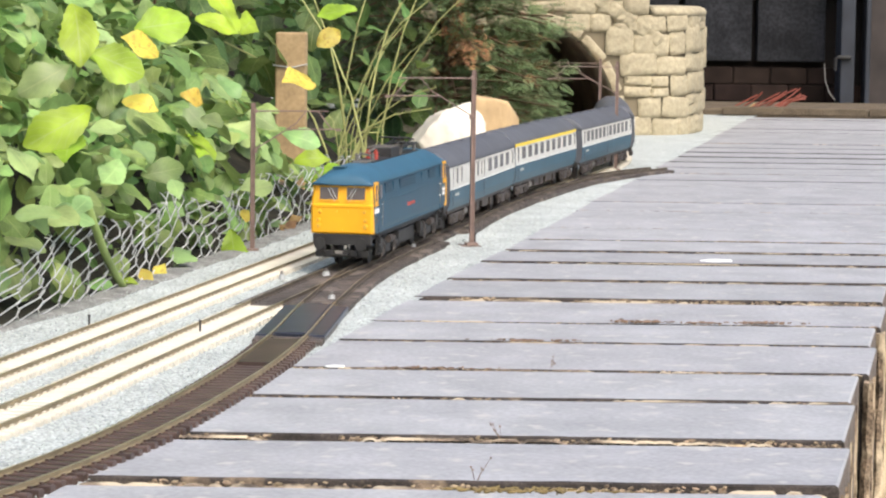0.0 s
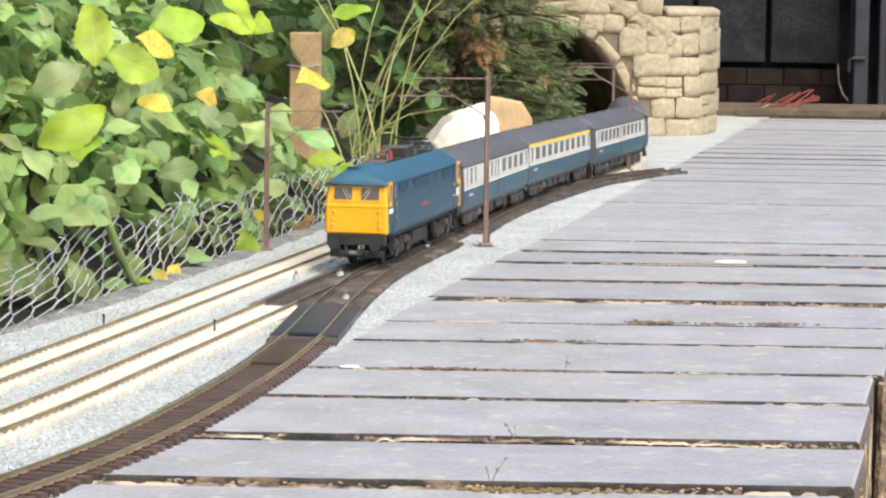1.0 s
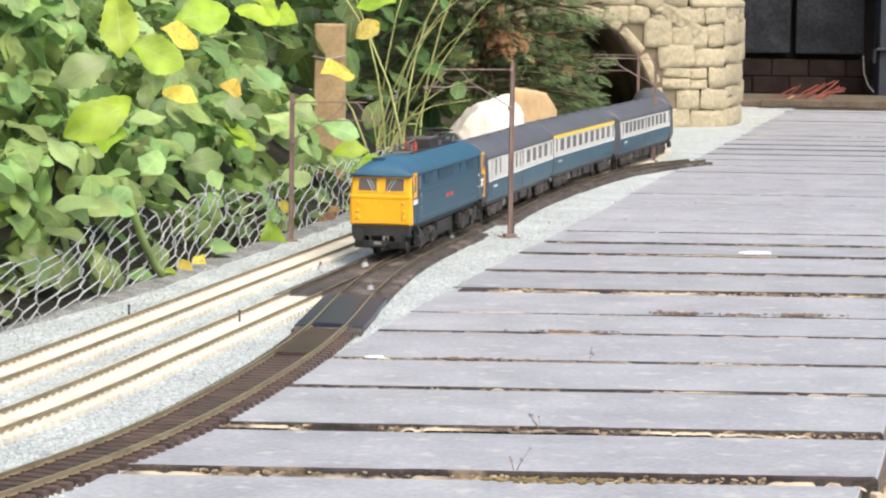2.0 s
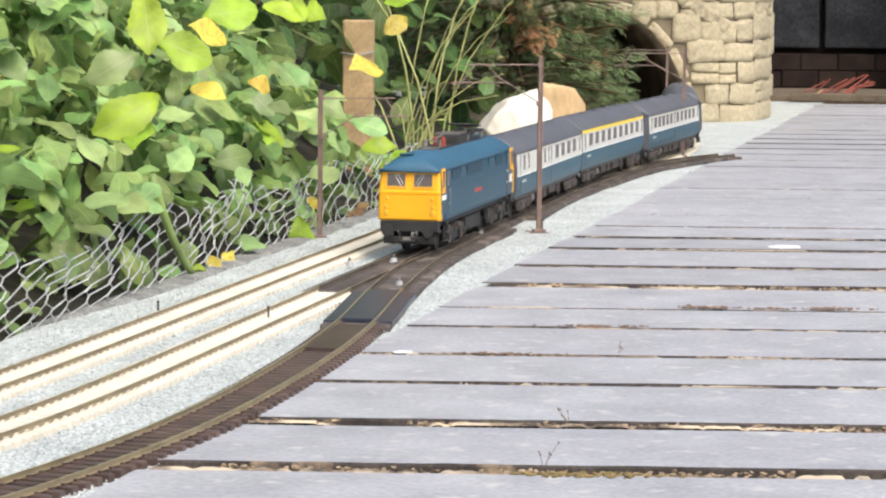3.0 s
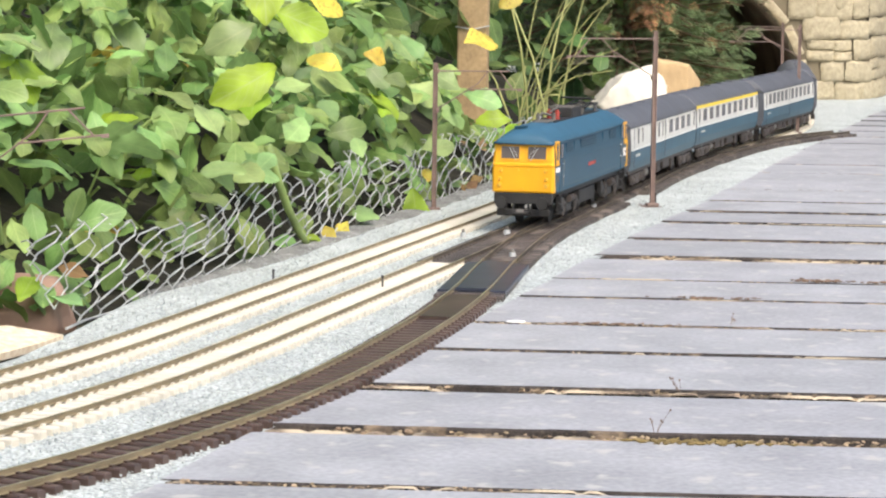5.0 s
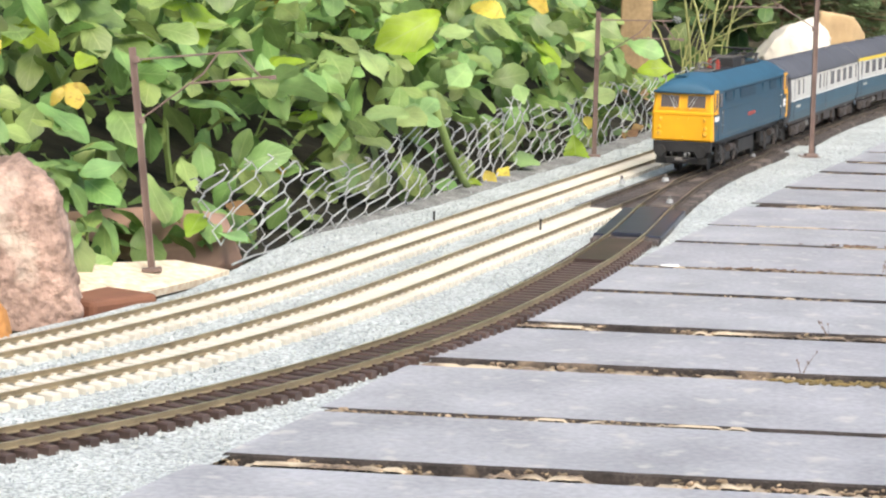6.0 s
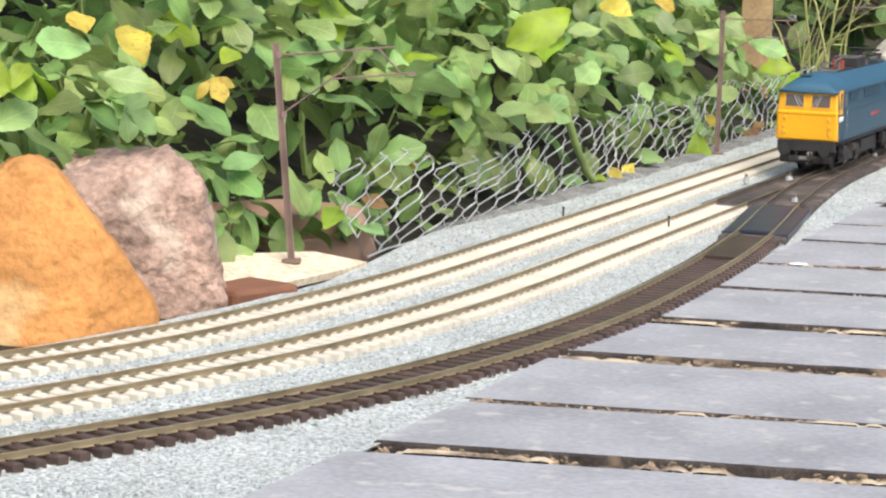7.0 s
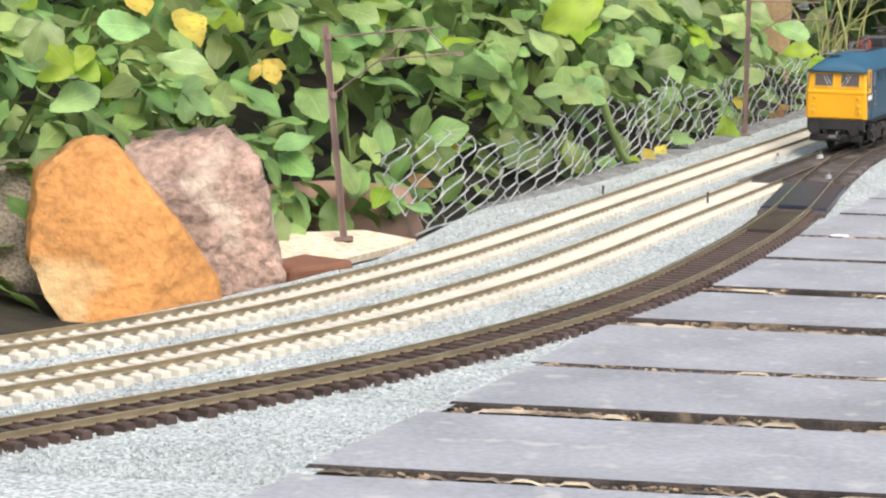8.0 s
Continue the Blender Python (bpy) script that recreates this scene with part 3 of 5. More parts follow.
# ---------------------------------------------------------------- the train
MM = 0.001


def mm(*v):
    return tuple(c * MM for c in v)


def body_section(bm, xs, section):
    """Closed body of the same half section (y, z) at each x, mirrored, in millimetres."""
    full = [(y, z) for y, z in section] + [(-y, z) for y, z in reversed(section)]
    rings = [[bm.verts.new(mm(x, y, z)) for y, z in full] for x in xs]
    k = len(full)
    for a, b in zip(rings, rings[1:]):
        for i in range(k):
            bm.faces.new((a[i], b[i], b[(i + 1) % k], a[(i + 1) % k]))
    bm.faces.new(rings[0]), bm.faces.new(rings[-1][::-1])
    bmesh.ops.recalc_face_normals(bm, faces=bm.faces)
    return bm


def roof_shell(bm, half, rise, base, xs, ends):
    """Arched roof; ends gives the share of the rise at each x, so that cab roofs can droop."""
    rings = []
    for x, e in zip(xs, ends):
        ring = []
        for i in range(17):
            y = -half + 2 * half * i / 16
            ring.append(bm.verts.new(mm(x, y, base + rise * e * (1 - abs(y / half) ** 2.6))))
        ring += [bm.verts.new(mm(x, half, base - 1.2)), bm.verts.new(mm(x, -half, base - 1.2))]
        rings.append(ring)
    k = len(rings[0])
    for a, b in zip(rings, rings[1:]):
        for i in range(k):
            bm.faces.new((a[i], b[i], b[(i + 1) % k], a[(i + 1) % k]))
    bm.faces.new(rings[0]), bm.faces.new(rings[-1][::-1])
    bmesh.ops.recalc_face_normals(bm, faces=bm.faces)
    return bm


def mbox(name, c, s, mat, parent, label="", bevel=0.0):
    bm = bmesh.new()
    box(bm, mm(*c), mm(*s), bevel=bevel * MM)
    return part(name, bm, mat, parent, label)


def side_window(parent, x, y, z, w, h, pane_mat, frame_mat, name="window"):
    """A framed window in a body side: a thin raised frame and a dark pane set in it."""
    bm = bmesh.new()
    s = 1 if y > 0 else -1
    for dx, dz, a, b in ((0, h / 2, w + 1.2, 0.6), (0, -h / 2, w + 1.2, 0.6), (w / 2, 0, 0.6, h + 1.2), (-w / 2, 0, 0.6, h + 1.2)):
        box(bm, mm(x + dx, y + s * 0.1, z + dz), mm(a, 0.5, b))
    win = part(name, bm, frame_mat, parent)
    bm = bmesh.new()
    box(bm, mm(x, y, z), mm(w, 0.62, h))
    part("pane", bm, pane_mat, win)


def wheel_set(parent, x, r, mat):
    for s in (-1, 1):
        bm = bmesh.new()
        cyl(bm, mm(x, s * 7.6, r), mm(x, s * 9.6, r), r * MM, None, 20)
        cyl(bm, mm(x, s * 7.0, r), mm(x, s * 7.7, r), (r + 0.8) * MM, None, 20)
        part("wheel", bm, mat, parent)


def bogie(parent, cx, base, r, side, mat):
    """Bogie with side frames, axle boxes, coil springs and wheels."""
    for s in (-1, 1):
        bm = bmesh.new()
        y = s * side
        box(bm, mm(cx, y, r + 2.6), mm(base + 14, 2.0, 2.6), bevel=0.5 * MM)
        box(bm, mm(cx, y, r - 0.2), mm(base * 0.34, 2.4, 5.0), bevel=0.6 * MM)
        part("side_frame", bm, mat, parent)
        for d in (-1, 1):
            bm = bmesh.new()
            box(bm, mm(cx + d * base / 2, y + s * 0.6, r), mm(5.5, 2.4, 4.4), bevel=0.6 * MM)
            cyl(bm, mm(cx + d * base / 2, y + s * 1.5, r), mm(cx + d * base / 2, y + s * 2.5, r), 1.5 * MM, None, 10)
            part("axle_box", bm, mat, parent)
            for e in (-5.5, 5.5):
                x = cx + d * base / 2 + e
                bm = bmesh.new()
                cyl(bm, mm(x, y + s * 0.6, r - 2.0), mm(x, y + s * 0.6, r + 3.4), 0.9 * MM, None, 8)
                for q in range(3):
                    cyl(bm, mm(x, y + s * 0.6, r - 1.6 + q * 1.5), mm(x, y + s * 0.6, r - 0.7 + q * 1.5), 1.5 * MM, None, 8)
                part("spring", bm, mat, parent)
        bm = bmesh.new()
        tube(bm, [mm(cx - base / 2 - 8, y, r - 1), mm(cx - base / 2 - 9, y, r - 4.5), mm(cx - base / 2 - 11, y, r - 5)], 0.5 * MM, 5)
        part("guard_iron", bm, mat, parent)
    for d in (-1, 1):
        wheel_set(parent, cx + d * base / 2, r, mat)


def bars(name, parent, x, y, z, widths, h, mat, label):
    """Unreadable small writing as a row of plain bars on a body side."""
    bm = bmesh.new()
    for w in widths:
        box(bm, mm(x, y, z), mm(w, 0.3, h))
        x -= w + 0.7
    return part(name, bm, mat, parent, label)


def locomotive(m):
    loco = thing("electric_locomotive", "blue model electric locomotive with yellow ends on the front track", "locomotive", m)
    side = [(16.9, 17.0), (17.5, 20.0), (17.5, 34.0), (16.8, 40.0), (16.2, 43.0)]
    body_section_bm = bmesh.new()
    body_section(body_section_bm, (-108, -60, 0, 60, 108), side)
    body = part("body", body_section_bm, LOCO_BLUE, loco)
    bm = bmesh.new()
    roof_shell(bm, 16.9, 8.3, 42.6, (-113.5, -112.5, -110, -105, -97, -87, -60, 0, 60, 87, 97, 105, 110, 112.5, 113.5), (0.02, 0.3, 0.56, 0.76, 0.91, 1, 1, 1, 1, 1, 0.91, 0.76, 0.56, 0.3, 0.02))
    roof = part("roof", bm, LOCO_ROOF, loco, "faded blue curved roof", True)
    for e in (-1, 1):
        bm = bmesh.new()
        # lower nose, waist ledge and raked window panel
        prof = ((107.6, 17.2), (112.3, 17.2), (112.9, 18), (112.9, 30.2), (113.3, 30.6), (113.3, 31.6), (112.5, 32.0), (110.6, 43.0), (107.6, 43.0))
        half = 17.55
        rings = []
        for y in (-half, -half + 1.2, half - 1.2, half):
            q = 1.0 if abs(abs(y) - half) < 0.01 else 0.0
            rings.append([bm.verts.new(mm(e * (x - (1.0 * q if x > 108 else 0)), y * (1 - (max(0, z - 34) / 9) * 0.072), z)) for x, z in prof])
        k = len(prof)
        for a, b in zip(rings, rings[1:]):
            for i in range(k):
                bm.faces.new((a[i], b[i], b[(i + 1) % k], a[(i + 1) % k]))
        bm.faces.new(rings[0]), bm.faces.new(rings[-1][::-1])
        bmesh.ops.recalc_face_normals(bm, faces=bm.faces)
        front = part("cab_front", bm, YELLOW, loco, "warning-yellow cab front")
        for s in (-1, 1):
            mbox("cab_pillar", (e * 103.5, s * 17.15, 37.2), (8.6, 0.9, 11.6), YELLOW, loco)
            mbox("cab_side_window", (e * 104.3, s * 17.62, 37.6), (3.6, 0.3, 8.2), GLASS, loco)
            mbox("cab_waist", (e * 104.0, s * 17.65, 31.2), (9.0, 0.5, 1.0), YELLOW, loco)
            # windscreen, framed
            mt = Matrix.Translation(mm(e * 111.85, s * 7.6, 37.3)) @ Matrix.Rotation(-e * 0.171, 4, "Y")
            bm = bmesh.new()
            for dy, dz, a, b in ((0, 3.5, 11.6, 0.7), (0, -3.5, 11.6, 0.7), (5.5, 0, 0.7, 7.6), (-5.5, 0, 0.7, 7.6)):
                box(bm, mm(0, dy, dz), mm(0.7, a, b), mt)
            win = part("windscreen", bm, YELLOW, front)
            bm = bmesh.new()
            box(bm, (0, 0, 0), mm(0.5, 10.6, 6.6), mt)
            part("pane", bm, CABGLASS, win)
            bm = bmesh.new()
            tube(bm, [mt @ Vector(mm(e * 0.6, -s * 3.5, -4)), mt @ Vector(mm(e * 0.6, s * 0.5, 2.6))], 0.16 * MM, 4)
            tube(bm, [mt @ Vector(mm(e * 0.6, -s * 4.6, -2.6)), mt @ Vector(mm(e * 0.6, -s * 0.6, 3.4))], 0.12 * MM, 4)
            part("wiper", bm, COACH_GREY, win)
            # lamps in pairs
            for yy, zz, r in ((13.2, 21.0, 1.2), (13.2, 23.9, 0.9), (12.6, 28.2, 0.8)):
                bm = bmesh.new()
                cyl(bm, mm(e * 112.6, s * yy, zz), mm(e * 113.5, s * yy, zz), (r + 0.4) * MM, r * MM, 14)
                lamp = part("lamp", bm, YELLOW, front)
                bm = bmesh.new()
                cyl(bm, mm(e * 113.4, s * yy, zz), mm(e * 113.75, s * yy, zz), r * 0.75 * MM, None, 12)
                part("lens", bm, LAMP, lamp)
            # buffers
            bm = bmesh.new()
            cyl(bm, mm(e * 112, s * 11.6, 12.2), mm(e * 116.2, s * 11.6, 12.2), 1.5 * MM, None, 12)
            cyl(bm, mm(e * 116, s * 11.6, 12.2), mm(e * 117, s * 11.6, 12.2), 3.2 * MM, None, 16)
            part("buffer", bm, BLACK, loco)
            # cab doors
            mbox("cab_door", (e * 93.0, s * 17.45, 29.5), (8.4, 0.5, 25.0), LOCO_BLUE, loco)
            mbox("door_window", (e * 93.0, s * 17.65, 37.6), (6.2, 0.5, 7.0), GLASS, loco)
            for zz in (24.5, 31.0):
                mbox("door_handle", (e * 88.2, s * 17.8, zz), (0.5, 0.7, 0.7), WHITE, loco)
            bm = bmesh.new()
            tube(bm, [mm(e * 88.4, s * 17.9, 20), mm(e * 88.4, s * 18.1, 33)], 0.25 * MM, 4)
            part("handrail", bm, GREY_EQ, loco)
        for yy, zz in ((0, 19.0), (-3, 28.6), (3, 28.6)):
            mbox("nose_fitting", (e * 113.1, yy, zz), (0.6, 1.0, 1.0), YELLOW, front)
        mbox("buffer_beam", (e * 110.5, 0, 14.2), (4.0, 33.0, 5.6), BLACK, loco, bevel=0.4)
        mbox("coupling", (e * 116.5, 0, 7.2), (7.5, 9.0, 1.2), BLACK, loco, bevel=0.3)
        mbox("coupling_hook", (e * 119.5, 0, 7.9), (1.2, 4.2, 2.6), GREY_EQ, loco, bevel=0.3)
        bm = bmesh.new()
        box(bm, mm(e * 110.5, 0, 7.0), mm(2.4, 30, 3.6), bevel=0.5 * MM)
        for yy in (-9, -5, 5, 9):
            tube(bm, [mm(e * 113.0, yy, 12), mm(e * 113.8, yy, 8), mm(e * 112.6, yy, 5)], 0.35 * MM, 5)
        part("snowplough", bm, BLACK, loco)
        bogie(loco, e * 62.0, 43.0, 7.2, 14.6, BLACK)
        for s in (-1, 1):
            # steps under the cab doors, sand boxes and brake gear
            bm = bmesh.new()
            for zz in (6.0, 10.5, 15.0):
                box(bm, mm(e * 93.0, s * 16.4, zz), mm(6.5, 2.0, 0.7))
            for dx in (-3.2, 3.2):
                box(bm, mm(e * 93.0 + dx, s * 16.2, 10.6), mm(0.6, 0.8, 9.8))
            part("cab_steps", bm, BLACK, loco)
            for x in (34.0, 84.5):
                mbox("sand_box", (e * x, s * 15.2, 10.4), (5.0, 3.2, 6.4), BLACK, loco, bevel=0.5)
            bm = bmesh.new()
            cyl(bm, mm(e * 62.0 - 4.5, s * 16.6, 11.4), mm(e * 62.0 + 4.5, s * 16.6, 11.4), 1.9 * MM, None, 12)
            part("brake_cylinder", bm, BOGIE, loco)
            for x in (46.0, 78.0):
                bm = bmesh.new()
                tube(bm, [mm(e * x, s * 15.6, 12.5), mm(e * x, s * 16.4, 6.5), mm(e * x + 2, s * 15.8, 3.5)], 0.7 * MM, 6)
                part("brake_hanger", bm, BOGIE, loco)
        mbox("roof_vent", (e * 101.0, -4, 49.8), (7.0, 7.0, 0.8), LOCO_BLUE, roof)
    # body-side grilles and panels, each a row of louvres
    for s in (-1, 1):
        for x, w in ((70, 18), (50, 12), (14, 46), (-38, 16), (-62, 20)):
            if x in (50, -38):
                mbox("side_panel", (x, s * 17.1, 37.2), (w, 0.5, 7.4), LOCO_BLUE, body)
                continue
            g = mbox("grille", (x, s * 17.05, 37.2), (w, 0.55, 7.4), GRILLE, body, "dark louvred grille")
            for q in range(5):
                mbox("louvre", (x, s * 17.36, 34.6 + q * 1.3), (w - 0.8, 0.25, 0.35), LOCO_BLUE, g)
        mbox("body_rail", (0, s * 17.6, 31.8), (176, 0.35, 0.5), LOCO_BLUE, body)
        mbox("valance", (0, s * 17.1, 17.4), (208, 0.7, 1.0), LOCO_BLUE, body)
        bars("nameplate", loco, 12, s * 17.68, 26.2, (5, 4, 6, 3), 1.9, RED, "red nameplate lettering as bars")
        bars("number", loco, s * 107.5 if s < 0 else 107.5, s * 17.72, 28.4, (2.2, 2.2, 2.0, 2.2), 2.4, WHITE, "small white number as bars")
        bars("emblem", loco, 103.2, s * 17.72, 24.0, (2.6,), 3.2, GREY_EQ, "small pale badge")
        bm = bmesh.new()
        for zz in (24.6, 27.6):
            box(bm, mm(-100.5, s * 17.72, zz), mm(8.4, 0.3, 1.1))
        for dx in (-1.6, 2.0):
            box(bm, (0, 0, 0), mm(5.2, 0.3, 1.1), Matrix.Translation(mm(-100.5 + dx, s * 17.73, 26.1)) @ Matrix.Rotation(0.9 * s, 4, "Y"))
        part("white_symbol", bm, WHITE, loco, "plain white symbol")
    mbox("underframe", (0, 0, 15.4), (214, 29, 3.6), BLACK, loco)
    mbox("battery_box", (0, 0, 8.8), (48, 27, 7.6), BLACK, loco, bevel=0.6)
    for x in (-14, 14):
        mbox("equipment_case", (x, -13.2, 9.2), (16, 2.4, 5.6), BOGIE, loco, bevel=0.4)
    # roof gear: well, insulators, case and folded pantograph
    mbox("roof_well", (-6, 0, 50.5), (134, 13, 0.9), BLACK, roof, "flat dark roof well")
    mbox("walkway_plate", (64, 1, 51.0), (22, 9, 0.5), GREY_EQ, roof, "grey roof plate")
    mbox("transformer_case", (-2, -1, 53.2), (26, 15, 5.0), BLACK, roof, "black ribbed roof case", 0.5)
    for q in range(6):
        mbox("case_rib", (-12 + q * 4, -1, 55.9), (1.0, 14, 0.6), GREY_EQ, roof)
    for x, y in ((32, -3), (38, 3)):
        bm = bmesh.new()
        for q in range(3):
            cyl(bm, mm(x, y, 50.8 + q * 1.5), mm(x, y, 51.7 + q * 1.5), 1.6 * MM, None, 10)
        cyl(bm, mm(x, y, 50.5), mm(x, y, 55.8), 0.9 * MM, None, 8)
        part("insulator", bm, RED, roof, "red stacked insulator")
    bm = bmesh.new()
    tube(bm, [mm(46, 0, 55), mm(38, 3, 57), mm(30, -3, 56.4), mm(20, -2, 56)], 0.5 * MM, 5)
    tube(bm, [mm(56, -4, 52), mm(48, -4, 54.5), mm(44, 2, 53)], 0.6 * MM, 5)
    part("busbar", bm, GREY_EQ, roof)
    for x, y in ((-24, -5), (-24, 5), (-66, -5), (-66, 5), (52, 4), (58, -4)):
        bm = bmesh.new()
        for q in range(3):
            cyl(bm, mm(x, y, 50.8 + q * 1.3), mm(x, y, 51.5 + q * 1.3), 1.3 * MM, None, 8)
        cyl(bm, mm(x, y, 50.5), mm(x, y, 55), 0.7 * MM, None, 8)
        part("insulator", bm, GREY_EQ, roof, "grey stacked insulator")
    bm = bmesh.new()
    for y in (-6, 6):
        tube(bm, [mm(-22, y, 55), mm(-68, y, 55)], 0.6 * MM, 5)
    for x in (-22, -68):
        tube(bm, [mm(x, -6, 55), mm(x, 6, 55)], 0.6 * MM, 5)
    panto = part("pantograph", bm, BLACK, loco, "folded black pantograph")
    for y in (-6, 6):
        bm = bmesh.new()
        tube(bm, [mm(-26, y, 55.2), mm(-62, y * 0.8, 57.4), mm(-34, y * 0.6, 59.2)], 0.45 * MM, 5)
        part("arm", bm, BLACK, panto)
    for x, z, w in ((-62, 57.4, 6), (-34, 59.2, 9), (-31, 59.4, 9)):
        bm = bmesh.new()
        tube(bm, [mm(x, -w, z), mm(x, w, z)], 0.5 * MM, 5)
        part("crossbar", bm, BLACK, panto)
    return loco


def coach(m, label, kind):
    c = thing("passenger_coach", label, "railway coach", m, "coaches of the train")
    bm = bmesh.new()
    body_section(bm, (-131, 0, 131), [(16.0, 13.5), (17.6, 18.5), (17.9, 26.4)])
    body = part("lower_body", bm, COACH_BLUE, c, "dark blue lower body side")
    bm = bmesh.new()
    body_section(bm, (-131, 0, 131), [(17.9, 26.4), (17.8, 32.0), (17.0, 40.2)])
    band = part("upper_body", bm, COACH_GREY, c, "pale grey window band")
    bm = bmesh.new()
    roof_shell(bm, 17.2, 9.6, 41.0, (-132.6, -131, -124, -60, 0, 60, 124, 131, 132.6), (0.86, 0.96, 1, 1, 1, 1, 1, 0.96, 0.86))
    roof = part("roof", bm, COACH_ROOF, c, "dark grey curved roof", True)
    for x in (-95, -47, 0, 47, 95):
        mbox("roof_ventilator", (x, 0, 50.6), (5, 5, 1.2), COACH_ROOF, roof, bevel=0.4)
    for e in (-1, 1):
        bm = bmesh.new()
        body_section(bm, (e * 130.9, e * 132.4), [(15.8, 13.5), (17.4, 18.5), (17.6, 30), (16.8, 40.4)])
        end = part("coach_end", bm, COACH_ROOF, c, "dark grey coach end")
        bm = bmesh.new()
        box(bm, mm(e * 134.0, 0, 29.5), mm(4.2, 14, 28), bevel=0.8 * MM)
        part("gangway", bm, BLACK, end)
        for s in (-1, 1):
            bm = bmesh.new()
            cyl(bm, mm(e * 131, s * 11.6, 12.2), mm(e * 135.4, s * 11.6, 12.2), 1.3 * MM, None, 10)
            cyl(bm, mm(e * 135.2, s * 11.6, 12.2), mm(e * 136, s * 11.6, 12.2), 2.8 * MM, None, 12)
            part("buffer", bm, BLACK, c)
        bogie(c, e * 95, 34, 6.6, 14.4, BOGIE)
        mbox("coupling", (e * 136, 0, 7.2), (8, 8, 1.2), BLACK, c)
    small, wide = {"brake": (((107, 5), (91, 3.5), (55, 6), (29, 6), (14, 3.5), (3, 3.5), (-120, 4.5)), (-20, -45, -70, -95)),
                   "first": (((122, 4.5), (-122, 4.5)), (101, 76, 51, 26, 1, -24, -49, -74, -99)),
                   "open": (((122, 4.5), (8, 4.5), (-122, 4.5)), (104, 84, 64, 44, 24, -10, -32, -54, -76, -98))}[kind]
    for s in (-1, 1):
        for x, w in small:
            side_window(band, x, s * 17.62, 34.2, w + 1.2, 10.0, GLASS, COACH_GREY)
        for x in wide:
            side_window(band, x, s * 17.62, 34.2, 15.5, 9.2, GLASS, COACH_GREY)
        mbox("waist_line", (0, s * 17.95, 26.5), (262, 0.25, 0.5), WHITE, body)
        bars("lettering", body, 112, s * 17.75, 22.5, (3, 2, 4, 2.5), 1.6, COACH_GREY, "small pale lettering as bars")
        if kind == "first":
            mbox("cantrail_stripe", (0, s * 17.2, 40.3), (262, 0.4, 2.2), COACH_YELLOW, band, "yellow stripe under the roof")
        for x in (127, 8, -127) if kind != "first" else (127, -127):
            mbox("door_gap", (x - 5.2, s * 17.85, 27.5), (0.35, 0.3, 24), COACH_ROOF, body)
        mbox("sole_bar", (0, s * 14.8, 12.6), (258, 1.6, 2.2), BOGIE, c)
        for x, w, h in ((30, 20, 6), (8, 12, 7), (-22, 26, 5), (-48, 10, 6.5)):
            mbox("underframe_box", (x, s * 12.4, 8.9), (w, 4.4, h), BOGIE, c, bevel=0.4)
        bm = bmesh.new()
        cyl(bm, mm(52, s * 12, 8.6), mm(62, s * 12, 8.6), 3.2 * MM, None, 12)
        part("vacuum_cylinder", bm, GREY_EQ, c)
    mbox("underframe", (0, 0, 12.8), (256, 26, 2.0), BLACK, c)
    return c


train_line = curve_points([(x, y * DEPTH) for x, y in front_ctrl], 0.002)
start = min(range(len(train_line)), key=lambda i: abs(train_line[i][0].y - 1.457))
RAIL_Z = 0.0038


def on_rails(front, length, half_base, tall):
    """The pose of a vehicle whose nose lies that far behind the start; tall: its height against scale height."""
    mid = front + length / 2
    a = train_line[min(len(train_line) - 1, start + round((mid - half_base) / 0.002))][0]
    b = train_line[min(len(train_line) - 1, start + round((mid + half_base) / 0.002))][0]
    d, c = (a - b).normalized(), (a + b) / 2
    return Matrix.Translation((c.x, c.y, RAIL_Z)) @ Matrix.Rotation(math.atan2(d.y, d.x), 4, "Z") @ Matrix.Diagonal((1, 1, tall, 1))


IN_METRES.append(locomotive(on_rails(0.0, 0.234, 0.062, 1.10)))
at = 0.238
for kind, label in (("brake", "blue and pale grey model brake coach behind the locomotive"), ("first", "blue and pale grey model coach with a yellow stripe"),
                    ("open", "blue and pale grey model passenger coach"), ("open", "blue and pale grey model passenger coach")):
    IN_METRES.append(coach(on_rails(at, 0.272, 0.095, 1.04), label, kind))
    at += 0.275


# ---------------------------------------------------------------- soil bank, back wall
back_line = curve_points(back_ctrl, 0.01)
BY = [p.y for p, d in back_line if p.y < 2.15]
BX = [p.x for p, d in back_line if p.y < 2.15]


def bed_edge(y):
    """Left edge of the ballast bed."""
    x = float(np.interp(y, BY, BX))
    return x - (0.030 + 0.024 * min(1, max(0, (y - 0.80) / 0.15))) - max(0, y - 2.2) * 0.9


def soil_z(w):
    return -0.008 + (0.10 * w if w < 0.05 else 0.005 + 0.34 * (w - 0.05)) if w < 0.45 else 0.133


bed = thing("raised_bed", "bed of fine grey granite ballast under the tracks", "ballast bed", kind="structure")
bm = bmesh.new()
rows = []
for i in range(200):
    y = -0.6 + 4.1 * i / 199
    x0, x1 = bed_edge(y), edge_left(y) + 0.004
    row = []
    for j in range(24):
        x = x0 + (x1 - x0) * j / 23
        z = -0.0006 + 0.0010 * fbm((x, y, 0), 3, 40) + 0.0006 * fbm((x, y, 3), 2, 200)
        row.append(bm.verts.new((x, y, z)))
    rows.append(row)
for a, b in zip(rows, rows[1:]):
    for j in range(23):
        bm.faces.new((a[j], a[j + 1], b[j + 1], b[j]))
part("ballast", bm, BALLAST, bed, smooth=True)
